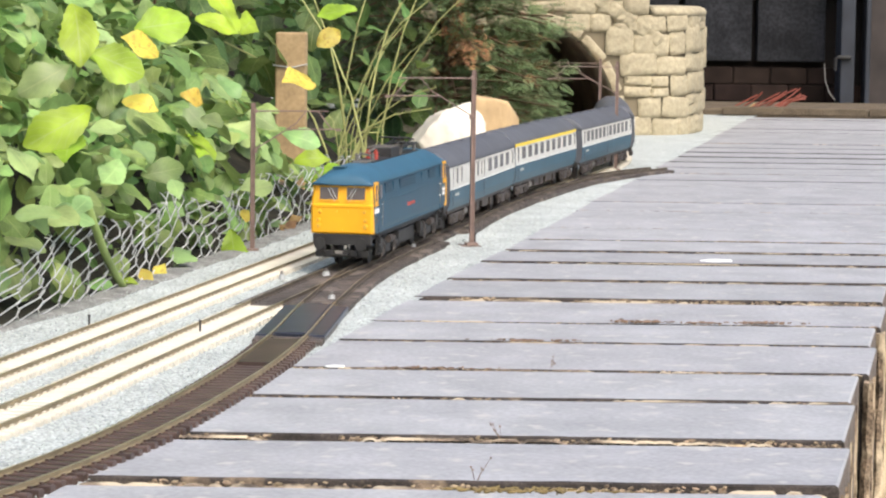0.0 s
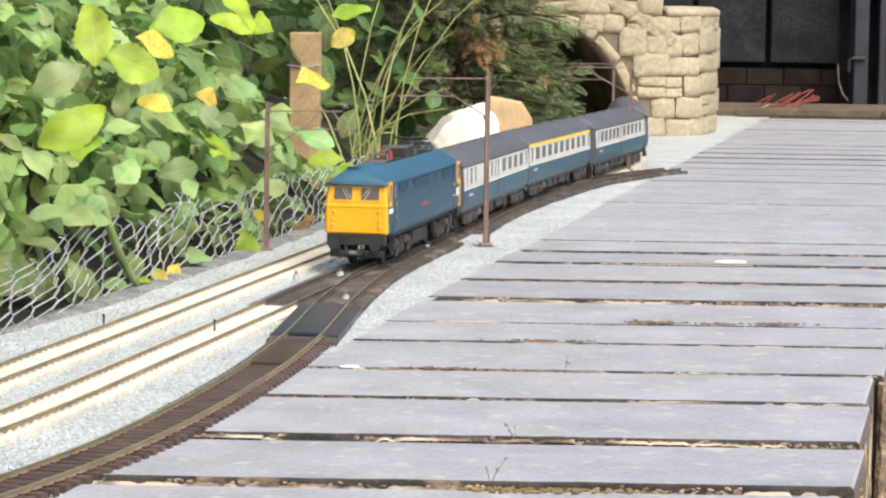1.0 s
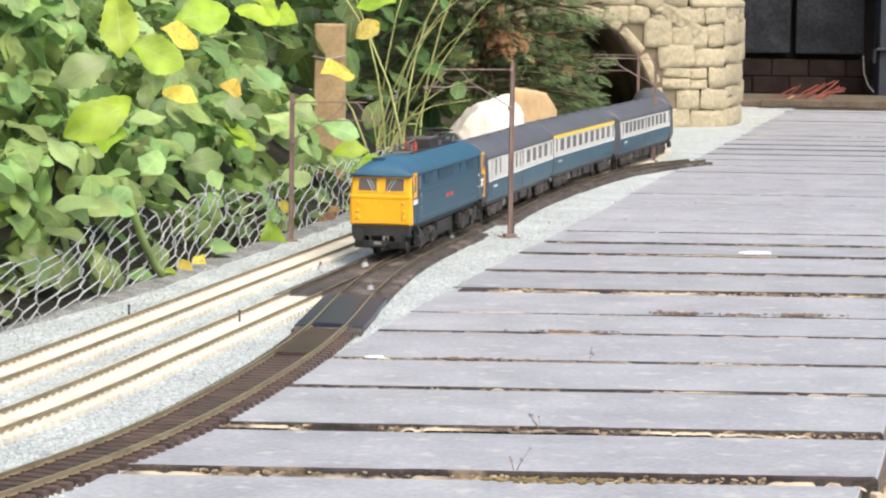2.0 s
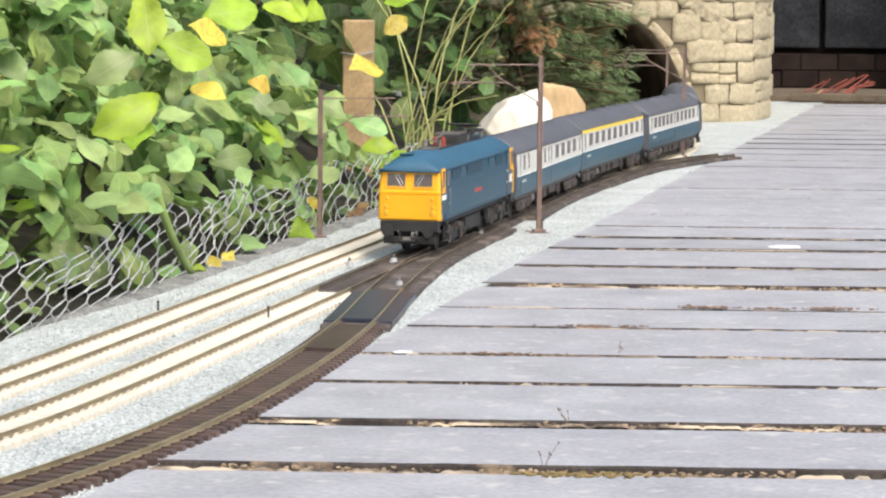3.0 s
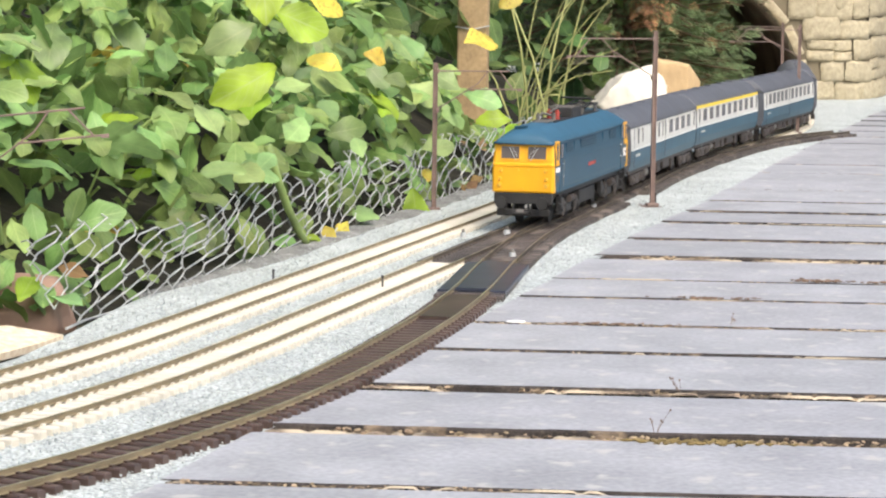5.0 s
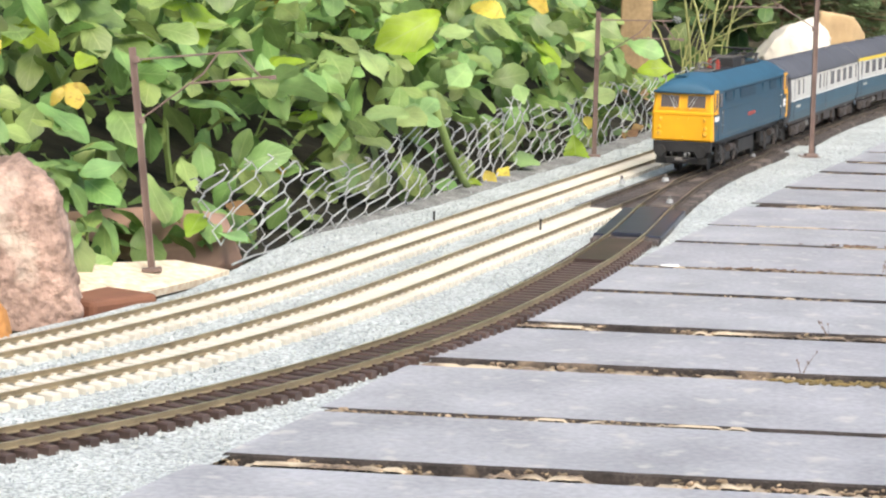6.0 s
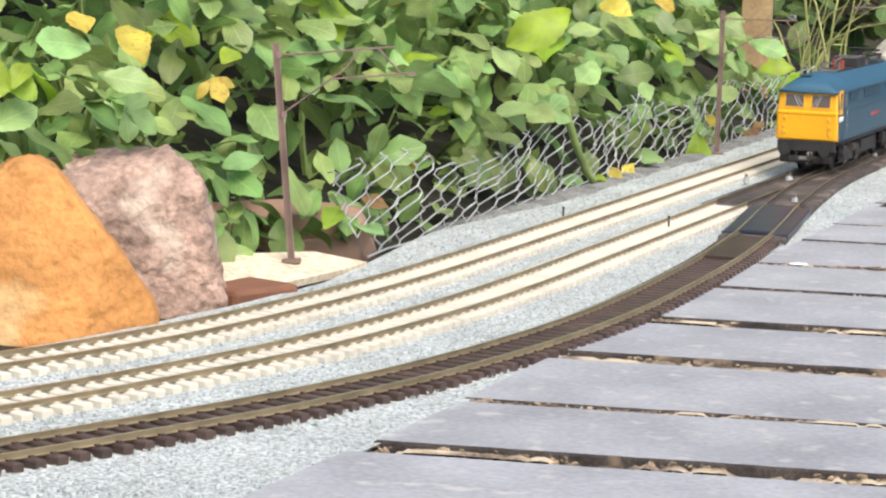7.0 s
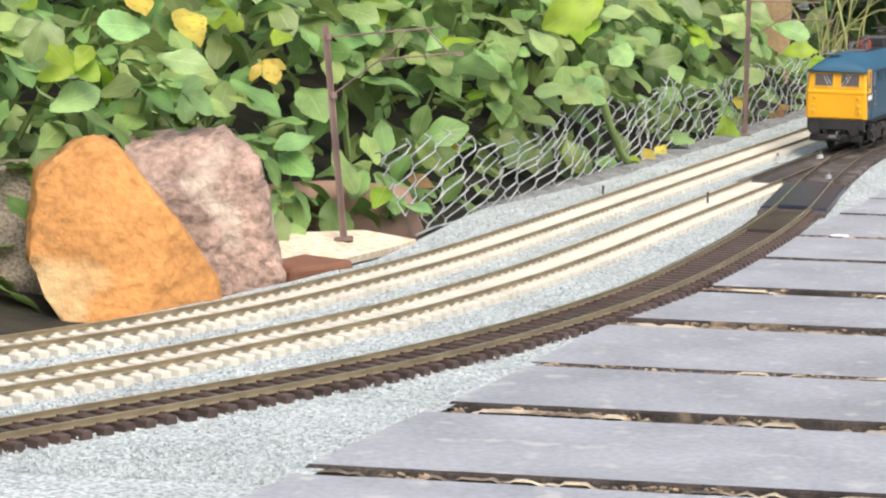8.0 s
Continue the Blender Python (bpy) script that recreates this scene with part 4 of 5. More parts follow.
# a strip of darker, dirty grit along the foot of the fence
bm = bmesh.new()
rows = []
for i in range(260):
    y = 0.955 + 0.995 * i / 259
    x0 = bed_edge(y) - 0.002
    wide = (0.017 + 0.006 * fbm((y, 0, 4), 3, 30)) * min(1, 0.1 + (y - 0.955) / 0.12)
    rows.append([bm.verts.new((x0 + wide * j / 6, y, 0.0008 * math.sin(math.pi * min(1.0, 0.25 + j / 7)) + 0.0008 * fbm((x0 + j, y, 2), 3, 90) - (0.0012 if j == 6 else 0))) for j in range(7)])
for a, b in zip(rows, rows[1:]):
    for j in range(6):
        bm.faces.new((a[j], a[j + 1], b[j + 1], b[j]))
part("grit_edge", bm, GRIT, bed, "dirty grey grit at the foot of the fence", smooth=True)
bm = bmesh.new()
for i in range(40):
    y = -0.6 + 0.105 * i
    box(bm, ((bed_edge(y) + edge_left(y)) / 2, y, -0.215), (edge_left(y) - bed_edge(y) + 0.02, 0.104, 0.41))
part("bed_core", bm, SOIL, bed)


bm = bmesh.new()
rows = []
for i in range(150):
    y = 0.2 + 3.2 * i / 149
    row = []
    for j in range(40):
        w = -0.012 + 1.6 * (j / 39) ** 1.6
        x = bed_edge(y) - w
        if w > 1.4 or i in (0, 149):
            row.append(bm.verts.new((x, y, -0.45)))
            continue
        row.append(bm.verts.new((x, y, (soil_z(max(w, 0)) if w > 0 else -0.012) + 0.012 * fbm((x, y, 0), 4, 14) * min(1, max(0, w) * 12))))
    rows.append(row)
for a, b in zip(rows, rows[1:]):
    for j in range(39):
        bm.faces.new((a[j], b[j], b[j + 1], a[j + 1]))
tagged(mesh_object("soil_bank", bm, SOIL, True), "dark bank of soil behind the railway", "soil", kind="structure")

wall = thing("wall_north", "dark wall of slate blocks over brown bricks", "wall", kind="structure")
WY = 3.42
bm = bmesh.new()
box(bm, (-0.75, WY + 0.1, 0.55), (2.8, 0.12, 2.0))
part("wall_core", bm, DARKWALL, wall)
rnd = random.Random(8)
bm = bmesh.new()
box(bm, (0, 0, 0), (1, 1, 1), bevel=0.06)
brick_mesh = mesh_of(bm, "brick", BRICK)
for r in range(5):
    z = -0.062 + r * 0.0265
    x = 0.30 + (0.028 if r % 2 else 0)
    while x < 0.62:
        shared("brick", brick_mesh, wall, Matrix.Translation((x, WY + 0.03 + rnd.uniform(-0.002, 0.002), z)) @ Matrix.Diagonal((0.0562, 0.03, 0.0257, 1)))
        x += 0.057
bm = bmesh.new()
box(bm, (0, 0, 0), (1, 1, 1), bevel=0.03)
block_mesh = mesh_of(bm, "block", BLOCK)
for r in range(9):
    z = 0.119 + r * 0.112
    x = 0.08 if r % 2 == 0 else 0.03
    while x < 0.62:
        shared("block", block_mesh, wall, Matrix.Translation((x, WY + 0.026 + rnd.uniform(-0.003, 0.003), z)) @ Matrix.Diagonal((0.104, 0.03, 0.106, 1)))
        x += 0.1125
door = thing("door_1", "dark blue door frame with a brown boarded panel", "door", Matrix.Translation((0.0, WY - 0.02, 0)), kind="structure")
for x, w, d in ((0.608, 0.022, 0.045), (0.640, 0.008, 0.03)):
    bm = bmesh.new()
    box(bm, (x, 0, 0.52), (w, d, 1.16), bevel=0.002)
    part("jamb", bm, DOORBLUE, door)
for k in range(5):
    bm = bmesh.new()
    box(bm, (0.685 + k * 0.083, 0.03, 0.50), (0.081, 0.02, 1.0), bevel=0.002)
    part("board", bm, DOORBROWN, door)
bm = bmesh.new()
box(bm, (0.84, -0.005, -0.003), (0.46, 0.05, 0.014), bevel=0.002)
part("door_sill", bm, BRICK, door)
bm = bmesh.new()
box(bm, (0.602, -0.026, 0.075), (0.022, 0.006, 0.006), bevel=0.002)
cyl(bm, (0.588, -0.032, 0.075), (0.588, -0.032, 0.055), 0.0025, None, 8)
part("hinge", bm, BLACK, door)
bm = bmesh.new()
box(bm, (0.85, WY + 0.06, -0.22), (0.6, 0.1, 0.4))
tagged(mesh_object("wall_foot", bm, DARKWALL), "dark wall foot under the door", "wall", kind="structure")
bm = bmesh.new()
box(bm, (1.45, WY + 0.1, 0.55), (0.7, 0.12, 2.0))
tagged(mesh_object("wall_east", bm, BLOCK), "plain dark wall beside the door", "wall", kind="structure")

# timber edge and rubble at the far end of the slabs
t = thing("timber_edging", "low weathered timber edging at the end of the slabs", "timber edging", Matrix.Translation((0.54, 3.06, 0.001)) @ Matrix.Rotation(-0.12, 4, "Z"))
for k in range(2):
    bm = bmesh.new()
    box(bm, (-0.06 + k * 0.2, 0.004 * k, 0.0055), (0.196, 0.016, 0.011), bevel=0.0015)
    part("timber", bm, TIMBER, t)
t = thing("far_ledge", "pale mortar ledge behind the timber edging", "ledge", Matrix.Translation((0.56, 3.20, -0.02)), kind="structure")
bm = bmesh.new()
box(bm, (0, 0, 0.014), (0.56, 0.22, 0.030), bevel=0.003)
part("ledge_top", bm, TIMBER, t)
rnd = random.Random(3)
for k in range(13):
    a = Vector((0.402 + 0.006 * k + rnd.uniform(-0.01, 0.01), 3.16 + rnd.uniform(-0.02, 0.03), 0.001))
    h = rnd.uniform(0.018, 0.034)
    b = a + Vector((rnd.uniform(0.03, 0.06), rnd.uniform(-0.01, 0.02), h))
    t = thing("orange_cable", "loose coiled orange cable lying on the ledge", "cable", group="loose orange cables")
    bm = bmesh.new()
    mid = (a + b) / 2 + Vector((rnd.uniform(-0.012, 0.012), 0, rnd.uniform(-0.006, 0.006)))
    pts = [a * (1 - s) ** 2 + mid * 2 * s * (1 - s) + b * s * s for s in [i / 10 for i in range(11)]]
    tube(bm, pts, 0.0011, 6)
    part("strand", bm, ORANGE, t)
t = thing("dry_stick", "pale dry stick beside the tunnel", "stick")
bm = bmesh.new()
tube(bm, [(0.372, 3.11, 0.004), (0.40, 3.12, 0.006), (0.425, 3.12, 0.009), (0.434, 3.12, 0.015)], 0.0015, 6, 0.8)
part("stick", bm, POST, t)
t = thing("pale_cable", "thin pale cable hanging by the door", "cable")
bm = bmesh.new()
tube(bm, [(0.570, 3.36, 0.066), (0.572, 3.36, 0.04), (0.577, 3.35, 0.022), (0.584, 3.34, 0.012)], 0.0012, 6)
part("strand", bm, GREY_EQ, t)

# ---------------------------------------------------------------- tunnel of cast stone
tunnel = thing("tunnel_portal", "cream cast-stone model tunnel with a wide arch", "tunnel")
PLAN = [(-0.08, 2.56), (0.0, 2.552), (0.09, 2.55), (0.19, 2.575), (0.245, 2.592), (0.278, 2.615), (0.300, 2.665), (0.313, 2.74), (0.322, 2.85), (0.33, 3.0)]
face = curve_points(PLAN, 0.004)
AX, AW, AH = 0.09, 0.110, 0.130
total = len(face)


def face_at(s):
    i = min(total - 1, max(0, round(s / 0.004)))
    return face[i]


def crest(s):
    """Height of the stonework along the face."""
    x = face_at(s)[0].x
    return 0.21 if x < 0.17 else (0.142 if x > 0.245 else 0.21 - (x - 0.17) / 0.075 * 0.068)


def open_at(x, z, grow=1.0):
    return ((x - AX) / (AW * grow)) ** 2 + (z / (AH * grow)) ** 2 < 1


bm = bmesh.new()
cols = []
for i in range(0, total, 2):
    p, d = face[i]
    nrm = right_of(d)
    cols.append([bm.verts.new((p.x - nrm.x * 0.0005, p.y - nrm.y * 0.0005, -0.01 + (crest(i * 0.004) - 0.004) * k / 30)) for k in range(31)])
for a, b in zip(cols, cols[1:]):
    for k in range(30):
        c = (a[k].co + b[k + 1].co) / 2
        if not (open_at(c.x, c.z, 1.02) and c.y < 2.7):
            bm.faces.new((a[k], b[k], b[k + 1], a[k + 1]))
part("mortar_backing", bm, GROOVE, tunnel)
bm = bmesh.new()
rings = []
for q in range(12):
    rings.append([bm.verts.new((AX + AW * 1.03 * math.cos(math.pi * k / 24) - 0.10 * (q / 11) ** 2, 2.556 + 0.055 * q, -0.01 + (AH * 1.03 + 0.01) * math.sin(math.pi * k / 24) + 0.003 * fbm((k, q, 0), 2, 0.7))) for k in range(25)])
for a, b in zip(rings, rings[1:]):
    for k in range(24):
        bm.faces.new((a[k], a[k + 1], b[k + 1], b[k]))
bm.faces.new(rings[-1])
part("tunnel_lining", bm, CAVE, tunnel, "dark rough tunnel lining", True)
bm = bmesh.new()
top = []
for i in range(0, total, 3):
    p, d = face[i]
    z = crest(i * 0.004) - 0.004
    top.append([bm.verts.new((p.x, p.y, z)), bm.verts.new((p.x - 0.12, p.y + 0.25, z + 0.01)), bm.verts.new((p.x - 0.3, p.y + 0.5, z * 0.6))])
for a, b in zip(top, top[1:]):
    for k in range(2):
        bm.faces.new((a[k], a[k + 1], b[k + 1], b[k]))
part("tunnel_top", bm, STONE, tunnel, smooth=True)


def stone_mesh(seed):
    """A unit stone with a pillowed, chipped face toward local -y."""
    bm = bmesh.new()
    n = 7
    grid = [[None] * (n + 1) for _ in range(n + 1)]
    for i in range(n + 1):
        for k in range(n + 1):
            u, v = i / n * 2 - 1, k / n * 2 - 1
            e = max(abs(u), abs(v))
            dep = 1 - e ** 11
            grid[i][k] = bm.verts.new((0.5 * u * (1 - 0.04 * abs(v) ** 4), -0.5 * dep - 0.22 * fbm((u + seed * 7, v, seed), 4, 1.6), 0.5 * v * (1 - 0.04 * abs(u) ** 4)))
    for i in range(n):
        for k in range(n):
            bm.faces.new((grid[i][k], grid[i + 1][k], grid[i + 1][k + 1], grid[i][k + 1]))
    return mesh_of(bm, "stone", STONE, True)


stones = [stone_mesh(k) for k in range(8)]
rnd = random.Random(12)
z, course = -0.004, 0
while z < 0.21:
    h = rnd.uniform(0.021, 0.028)
    s = rnd.uniform(0, 0.02)
    while s < total * 0.004:
        w = rnd.uniform(0.022, 0.046)
        p, d = face_at(s + w / 2)
        zc = z + h / 2
        if zc < crest(s + w / 2) and not (open_at(p.x, zc, 1.12) and p.y < 2.7):
            nrm = right_of(d)
            m = Matrix.Translation((p.x, p.y, zc + 0.008 * fbm((s, z * 0.3, 0), 2, 14))) @ Matrix.Rotation(math.atan2(d.y, d.x), 4, "Z") @ Matrix.Rotation(rnd.uniform(-0.10, 0.10), 4, "Y")
            cut = rnd.random()
            if cut < 0.22:
                # two thin stones on one another
                f = rnd.uniform(0.4, 0.6)
                for dz, hh in ((-0.5 + f / 2, f), (f / 2, 1 - f)):
                    shared("stone", rnd.choice(stones), tunnel, m @ Matrix.Translation((0, 0, dz * h)) @ Matrix.Diagonal((w * 1.01, 0.009, h * hh * 1.01, 1)))
            elif cut < 0.40:
                shared("stone", rnd.choice(stones), tunnel, m @ Matrix.Translation((0, -0.0015, 0.12 * h)) @ Matrix.Diagonal((w * 1.10, 0.010, h * 1.25, 1)))
            else:
                shared("stone", rnd.choice(stones), tunnel, m @ Matrix.Diagonal((w * 1.01, 0.009, h * 1.01, 1)))
        s += w
    z += h
    course += 1
# rounded cap on the corner pillar
bm = bmesh.new()
cap_line = [(p + Vector((0, 0, 0.1405 + 0.0012 * fbm((p.x, p.y, 0), 2, 40))), right_of(d)) for p, d in face if p.x > 0.236 and p.y < 2.80]
sweep(bm, cap_line, ((-0.040, -0.004), (0.001, -0.004), (0.0055, -0.001), (0.0060, 0.003), (0.0035, 0.0065), (-0.004, 0.009), (-0.040, 0.010)))
part("pillar_cap", bm, STONE, tunnel, smooth=True)
# ring of the arch and the sloping coping
k = 0
ang = 0.04
while ang < math.pi - 0.05:
    stepa = rnd.uniform(0.20, 0.34)
    a = ang + stepa / 2
    rx, rz = AW * 1.05, AH * 1.05
    x, zc = AX + rx * math.cos(a), rz * math.sin(a)
    tilt = math.atan2(rz * math.cos(a), -rx * math.sin(a))
    m = Matrix.Translation((x, float(np.interp(x, [p[0] for p in PLAN], [p[1] for p in PLAN])) - 0.001, zc)) @ Matrix.Rotation(-tilt, 4, "Y")
    shared("arch_stone", rnd.choice(stones), tunnel, m @ Matrix.Diagonal((stepa * 0.118, 0.010, 0.013, 1)))
    ang += stepa
for q in range(6):
    f = (q + 0.5) / 6
    x, zc = 0.150 + 0.098 * f, 0.172 - 0.064 * f
    y = float(np.interp(x, [p[0] for p in PLAN], [p[1] for p in PLAN])) - 0.0015
    shared("coping_stone", rnd.choice(stones), tunnel, Matrix.Translation((x, y, zc)) @ Matrix.Rotation(0.58, 4, "Y") @ Matrix.Diagonal((0.0235, 0.008, 0.018, 1)))


# ---------------------------------------------------------------- rocks
def rock(name, label, centre, size, turn, mat, seed, cuts=(), rough=0.10, fine=0.02):
    """A stone: a sphere pushed about by noise, then cut flat by planes (normal, reach) in units of its half size."""
    bm = bmesh.new()
    bmesh.ops.create_icosphere(bm, subdivisions=5, radius=1.0)
    rs = Vector((seed * 3.1, seed * 1.7, seed))
    for v in bm.verts:
        p = v.co.copy()
        p = p / max(abs(p.x), abs(p.y), abs(p.z)) * 0.55 + p * 0.5
        p *= 1 + rough * 2 * fbm(p + rs, 3, 1.1)
        for nrm, reach in cuts:
            q = Vector(nrm).normalized()
            over = p.dot(q) - reach
            if over > 0:
                p -= q * over * 0.93
        p *= 1 + fine * 2 * fbm(p + rs, 5, 4.0) + fine * fbm(p + rs, 3, 14.0)
        v.co = Vector((p.x * size[0] / 2, p.y * size[1] / 2, p.z * size[2] / 2))
    ob = mesh_object(name, bm, mat, True)
    ob.matrix_basis = Matrix.Translation(centre) @ Matrix.Rotation(radians(turn), 4, "Z")
    return tagged(ob, label, "rock")


rock("orange_rock", "upright orange sandstone rock with a sloping edge beside the track", (-0.2900, 0.690, 0.0195), (0.077, 0.036, 0.080), 19, ORANGE_ROCK, 2,
     (((0.50, 0, 0.86), 0.70), ((0.80, 0, 0.60), 0.46), ((0.97, 0, 0.25), 0.72), ((-1, 0, 0.1), 0.86), ((-0.85, 0, -0.5), 0.80), ((-0.6, 0, 0.8), 0.97), ((0, -1, 0.25), 0.75), ((0.75, -0.66, 0.1), 0.70)), 0.20, 0.045)
rock("pink_rock", "blocky pink granite rock with a rough broken face", (-0.2865, 0.747, 0.0200), (0.077, 0.052, 0.076), 21, PINK_ROCK, 5,
     (((-0.22, -0.1, 1), 0.78), ((0.12, -1, 0.22), 0.62), ((1, -0.1, 0.22), 0.80), ((-1, -0.3, 0.2), 0.85), ((0.7, 0, 0.75), 0.92), ((-0.1, -0.62, 0.78), 0.68)), 0.16, 0.06)
rock("grey_rock", "grey-brown stone half hidden behind the orange rock", (-0.345, 0.715, 0.014), (0.085, 0.06, 0.070), 15, GREY_ROCK, 9, (((0, -0.8, 0.6), 0.7), ((0, 0, 1), 0.8)), 0.12, 0.03)
rock("grey_rock", "low grey-brown stone at the edge of the bed", (-0.362, 0.640, -0.006), (0.07, 0.05, 0.04), 30, GREY_ROCK, 4, (((0, -0.6, 0.7), 0.7),), 0.12, 0.03)
rock("red_brown_rock", "smooth red-brown stone behind the pale wood block", (-0.272, 0.893, -0.001), (0.082, 0.040, 0.036), 14, RED_ROCK, 6, (((-0.2, -0.6, 0.8), 0.72),), 0.08, 0.006)
rock("white_rock", "rounded white quartz rock beside the curve", (0.004, 1.945, 0.022), (0.066, 0.05, 0.078), 0, WHITE_ROCK, 3, (((-0.7, -0.1, 0.7), 0.78), ((0.5, -0.4, 0.75), 0.80), ((0, -1, 0.2), 0.85), ((-0.3, 0, 1), 0.85)), 0.22, 0.05)
rock("tan_rock", "upright tan sandstone rock with a flat top", (0.047, 2.135, 0.024), (0.047, 0.04, 0.088), 0, TAN_ROCK, 7, (((0.1, 0, 1), 0.76), ((0.2, -1, 0.1), 0.66), ((1, -0.5, 0.1), 0.75), ((0.6, 0, 0.8), 0.9)), 0.14, 0.035)

wood = thing("wood_block", "pale split wood block under the mast", "wood block", Matrix.Translation((-0.2395, 0.806, 0.0006)) @ Matrix.Rotation(radians(-17), 4, "Z") @ Matrix.Rotation(radians(9), 4, "Y"))
bm = bmesh.new()
outline = [(-0.027, -0.030), (-0.014, -0.046), (0.004, -0.056), (0.009, -0.03), (0.009, 0.02), (0.007, 0.042), (-0.014, 0.036), (-0.026, 0.006)]
low = [bm.verts.new((x, y, -0.0015)) for x, y in outline]
high = [bm.verts.new((x, y, 0.0015)) for x, y in outline]
bm.faces.new(high)
for i in range(len(outline)):
    j = (i + 1) % len(outline)
    bm.faces.new((low[i], low[j], high[j], high[i]))
part("block", bm, PALE_WOOD, wood)
tile = thing("terracotta_shard", "broken terracotta shard lying under the pale wood", "terracotta shard", Matrix.Translation((-0.252, 0.772, -0.0065)) @ Matrix.Rotation(radians(-30), 4, "Z"))
bm = bmesh.new()
box(bm, (0, 0, 0.001), (0.034, 0.03, 0.016), bevel=0.002)
part("shard", bm, TERRACOTTA, tile)

bm = bmesh.new()
for a, b, r0, r1 in (((0, 0, 0), (0, 0, 0.010), 0.0028, 0.0022), ((0, 0, 0.010), (0, 0, 0.0185), 0.0030, 0.0026), ((0, 0, 0.0185), (0, 0, 0.023), 0.0017, 0.0013)):
    cyl(bm, a, b, r0, r1, 10)
fig = mesh_object("model_figure", bm, FIGURE)
fig.matrix_basis = Matrix.Translation((0.0435, 2.045, -0.001))
tagged(fig, "tiny plain dark model figure beside the track", "model figure")


# ---------------------------------------------------------------- wire fence
fence = thing("wire_fence", "sagging galvanised wire netting along the back of the bed", "wire fence")
rnd = random.Random(21)


def fence_foot(y):
    return Vector((-0.2255 + 0.2140 * (y - 0.876), y, -0.002))


def fence_point(y, h):
    """A point of the leaning netting: h is the share of its height."""
    f = fence_foot(y)
    tall = 0.035 + 0.003 * math.sin(y * 17) + 0.002 * math.sin(y * 41)
    lean = 0.35 + 0.2 * math.sin(y * 9 + 1)
    return f + Vector((-tall * h * lean + 0.0015 * math.sin(y * 60 + h * 3), 0, tall * h))


# hexagonal netting: each wire climbs by upright twisted stretches shared with one neighbour, then crosses to the other
SPACE, ROWS = 0.0108, 6
for k in range(int(1.06 / SPACE)):
    y0 = 0.785 + k * SPACE
    bm = bmesh.new()
    pts = []
    for j in range(2 * ROWS + 1):
        h = (j // 2 + (0.42 if j % 2 else 0.0)) / ROWS
        step = 1 if (j // 2 + k) % 2 else -1
        y = y0 + 0.078 * h + (SPACE / 2 - 0.0003) * step + 0.004 * fbm((y0 * 9, h * 2, 3), 2, 1.5)
        if 0.872 < y < 1.80:
            pts.append(fence_point(y, h * (1 + 0.10 * math.sin(k * 0.37) + 0.04 * math.sin(k * 2.1))) + Vector((rnd.gauss(0, 0.0005), 0, rnd.gauss(0, 0.0004))))
    if len(pts) < 3:
        bm.free()
        continue
    pts.append(pts[-1] + Vector((-0.003, rnd.uniform(-0.002, 0.006), rnd.uniform(-0.002, 0.002))))
    tube(bm, pts, rnd.uniform(0.00034, 0.00048), 5)
    part("wire", bm, STEEL, fence)
# the rolled selvedge along the foot
bm = bmesh.new()
tube(bm, [fence_point(0.875 + 0.0231 * i, 0.01 + 0.01 * math.sin(i * 2.3)) for i in range(40)], 0.0006, 5)
part("selvedge_wire", bm, STEEL, fence)


# ---------------------------------------------------------------- leaves
LEAF_U = (-1.0, -0.55, 0.0, 0.55, 1.0)


def leaf_blade(length, width, m, rows=15, curl=0.5, fold=0.25, seed=0.0, teeth=0.045):
    """Points, faces and leaf coordinates of an egg-shaped blade with a blunt tip and scalloped edge, along local +y."""
    pts, faces, uvs = [], [], []
    for i in range(rows + 1):
        t = i / rows
        w = 0.5 * width * (max(0.0, math.sin(math.pi * (0.04 + 0.93 * t ** 1.25))) ** 0.8)
        w *= 1 + teeth * (1 if i % 2 else -1) + 0.06 * math.sin(seed * 5 + t * 9)
        for u in LEAF_U:
            x = u * w + 0.04 * length * math.sin(seed + 2.6 * t)
            y = length * t + 0.05 * length * (abs(u) ** 2) * (1 - t)
            z = -curl * length * t * t * 0.6 + fold * abs(u) * w * (1 - 0.7 * abs(u)) * 1.6 + 0.045 * length * abs(u) * math.sin(seed * 3 + t * 8 + (1.7 if u > 0 else 0))
            pts.append(m @ Vector((x, y, z)))
            uvs.append((0.5 + 0.5 * u, t))
    for i in range(rows):
        for j in range(4):
            k = i * 5 + j
            faces.append((k, k + 1, k + 6, k + 5))
    return pts, faces, uvs


def blades_mesh(name, blades, mat):
    """One mesh of many blades, with their leaf coordinates."""
    pts, faces, uvs = [], [], []
    for p, f, q in blades:
        k = len(pts)
        pts += p
        uvs += q
        faces += [tuple(i + k for i in face) for face in f]
    me = bpy.data.meshes.new(name)
    me.from_pydata(pts, [], faces)
    layer = me.uv_layers.new(name="leaf")
    flat = np.array(uvs, dtype=np.float32)[np.array(faces).ravel()]
    layer.data.foreach_set("uv", flat.ravel())
    me.polygons.foreach_set("use_smooth", [True] * len(me.polygons))
    me.materials.append(mat)
    return me


def facing(normal, spin):
    """A turn whose z axis is the normal, spun round it."""
    return Vector(normal).normalized().to_track_quat("Z", "Y").to_matrix().to_4x4() @ Matrix.Rotation(spin, 4, "Z")


rnd = random.Random(33)
shrub = thing("leafy_shrub", "dense broad-leaved green shrub with some yellow leaves behind the fence", "shrub")


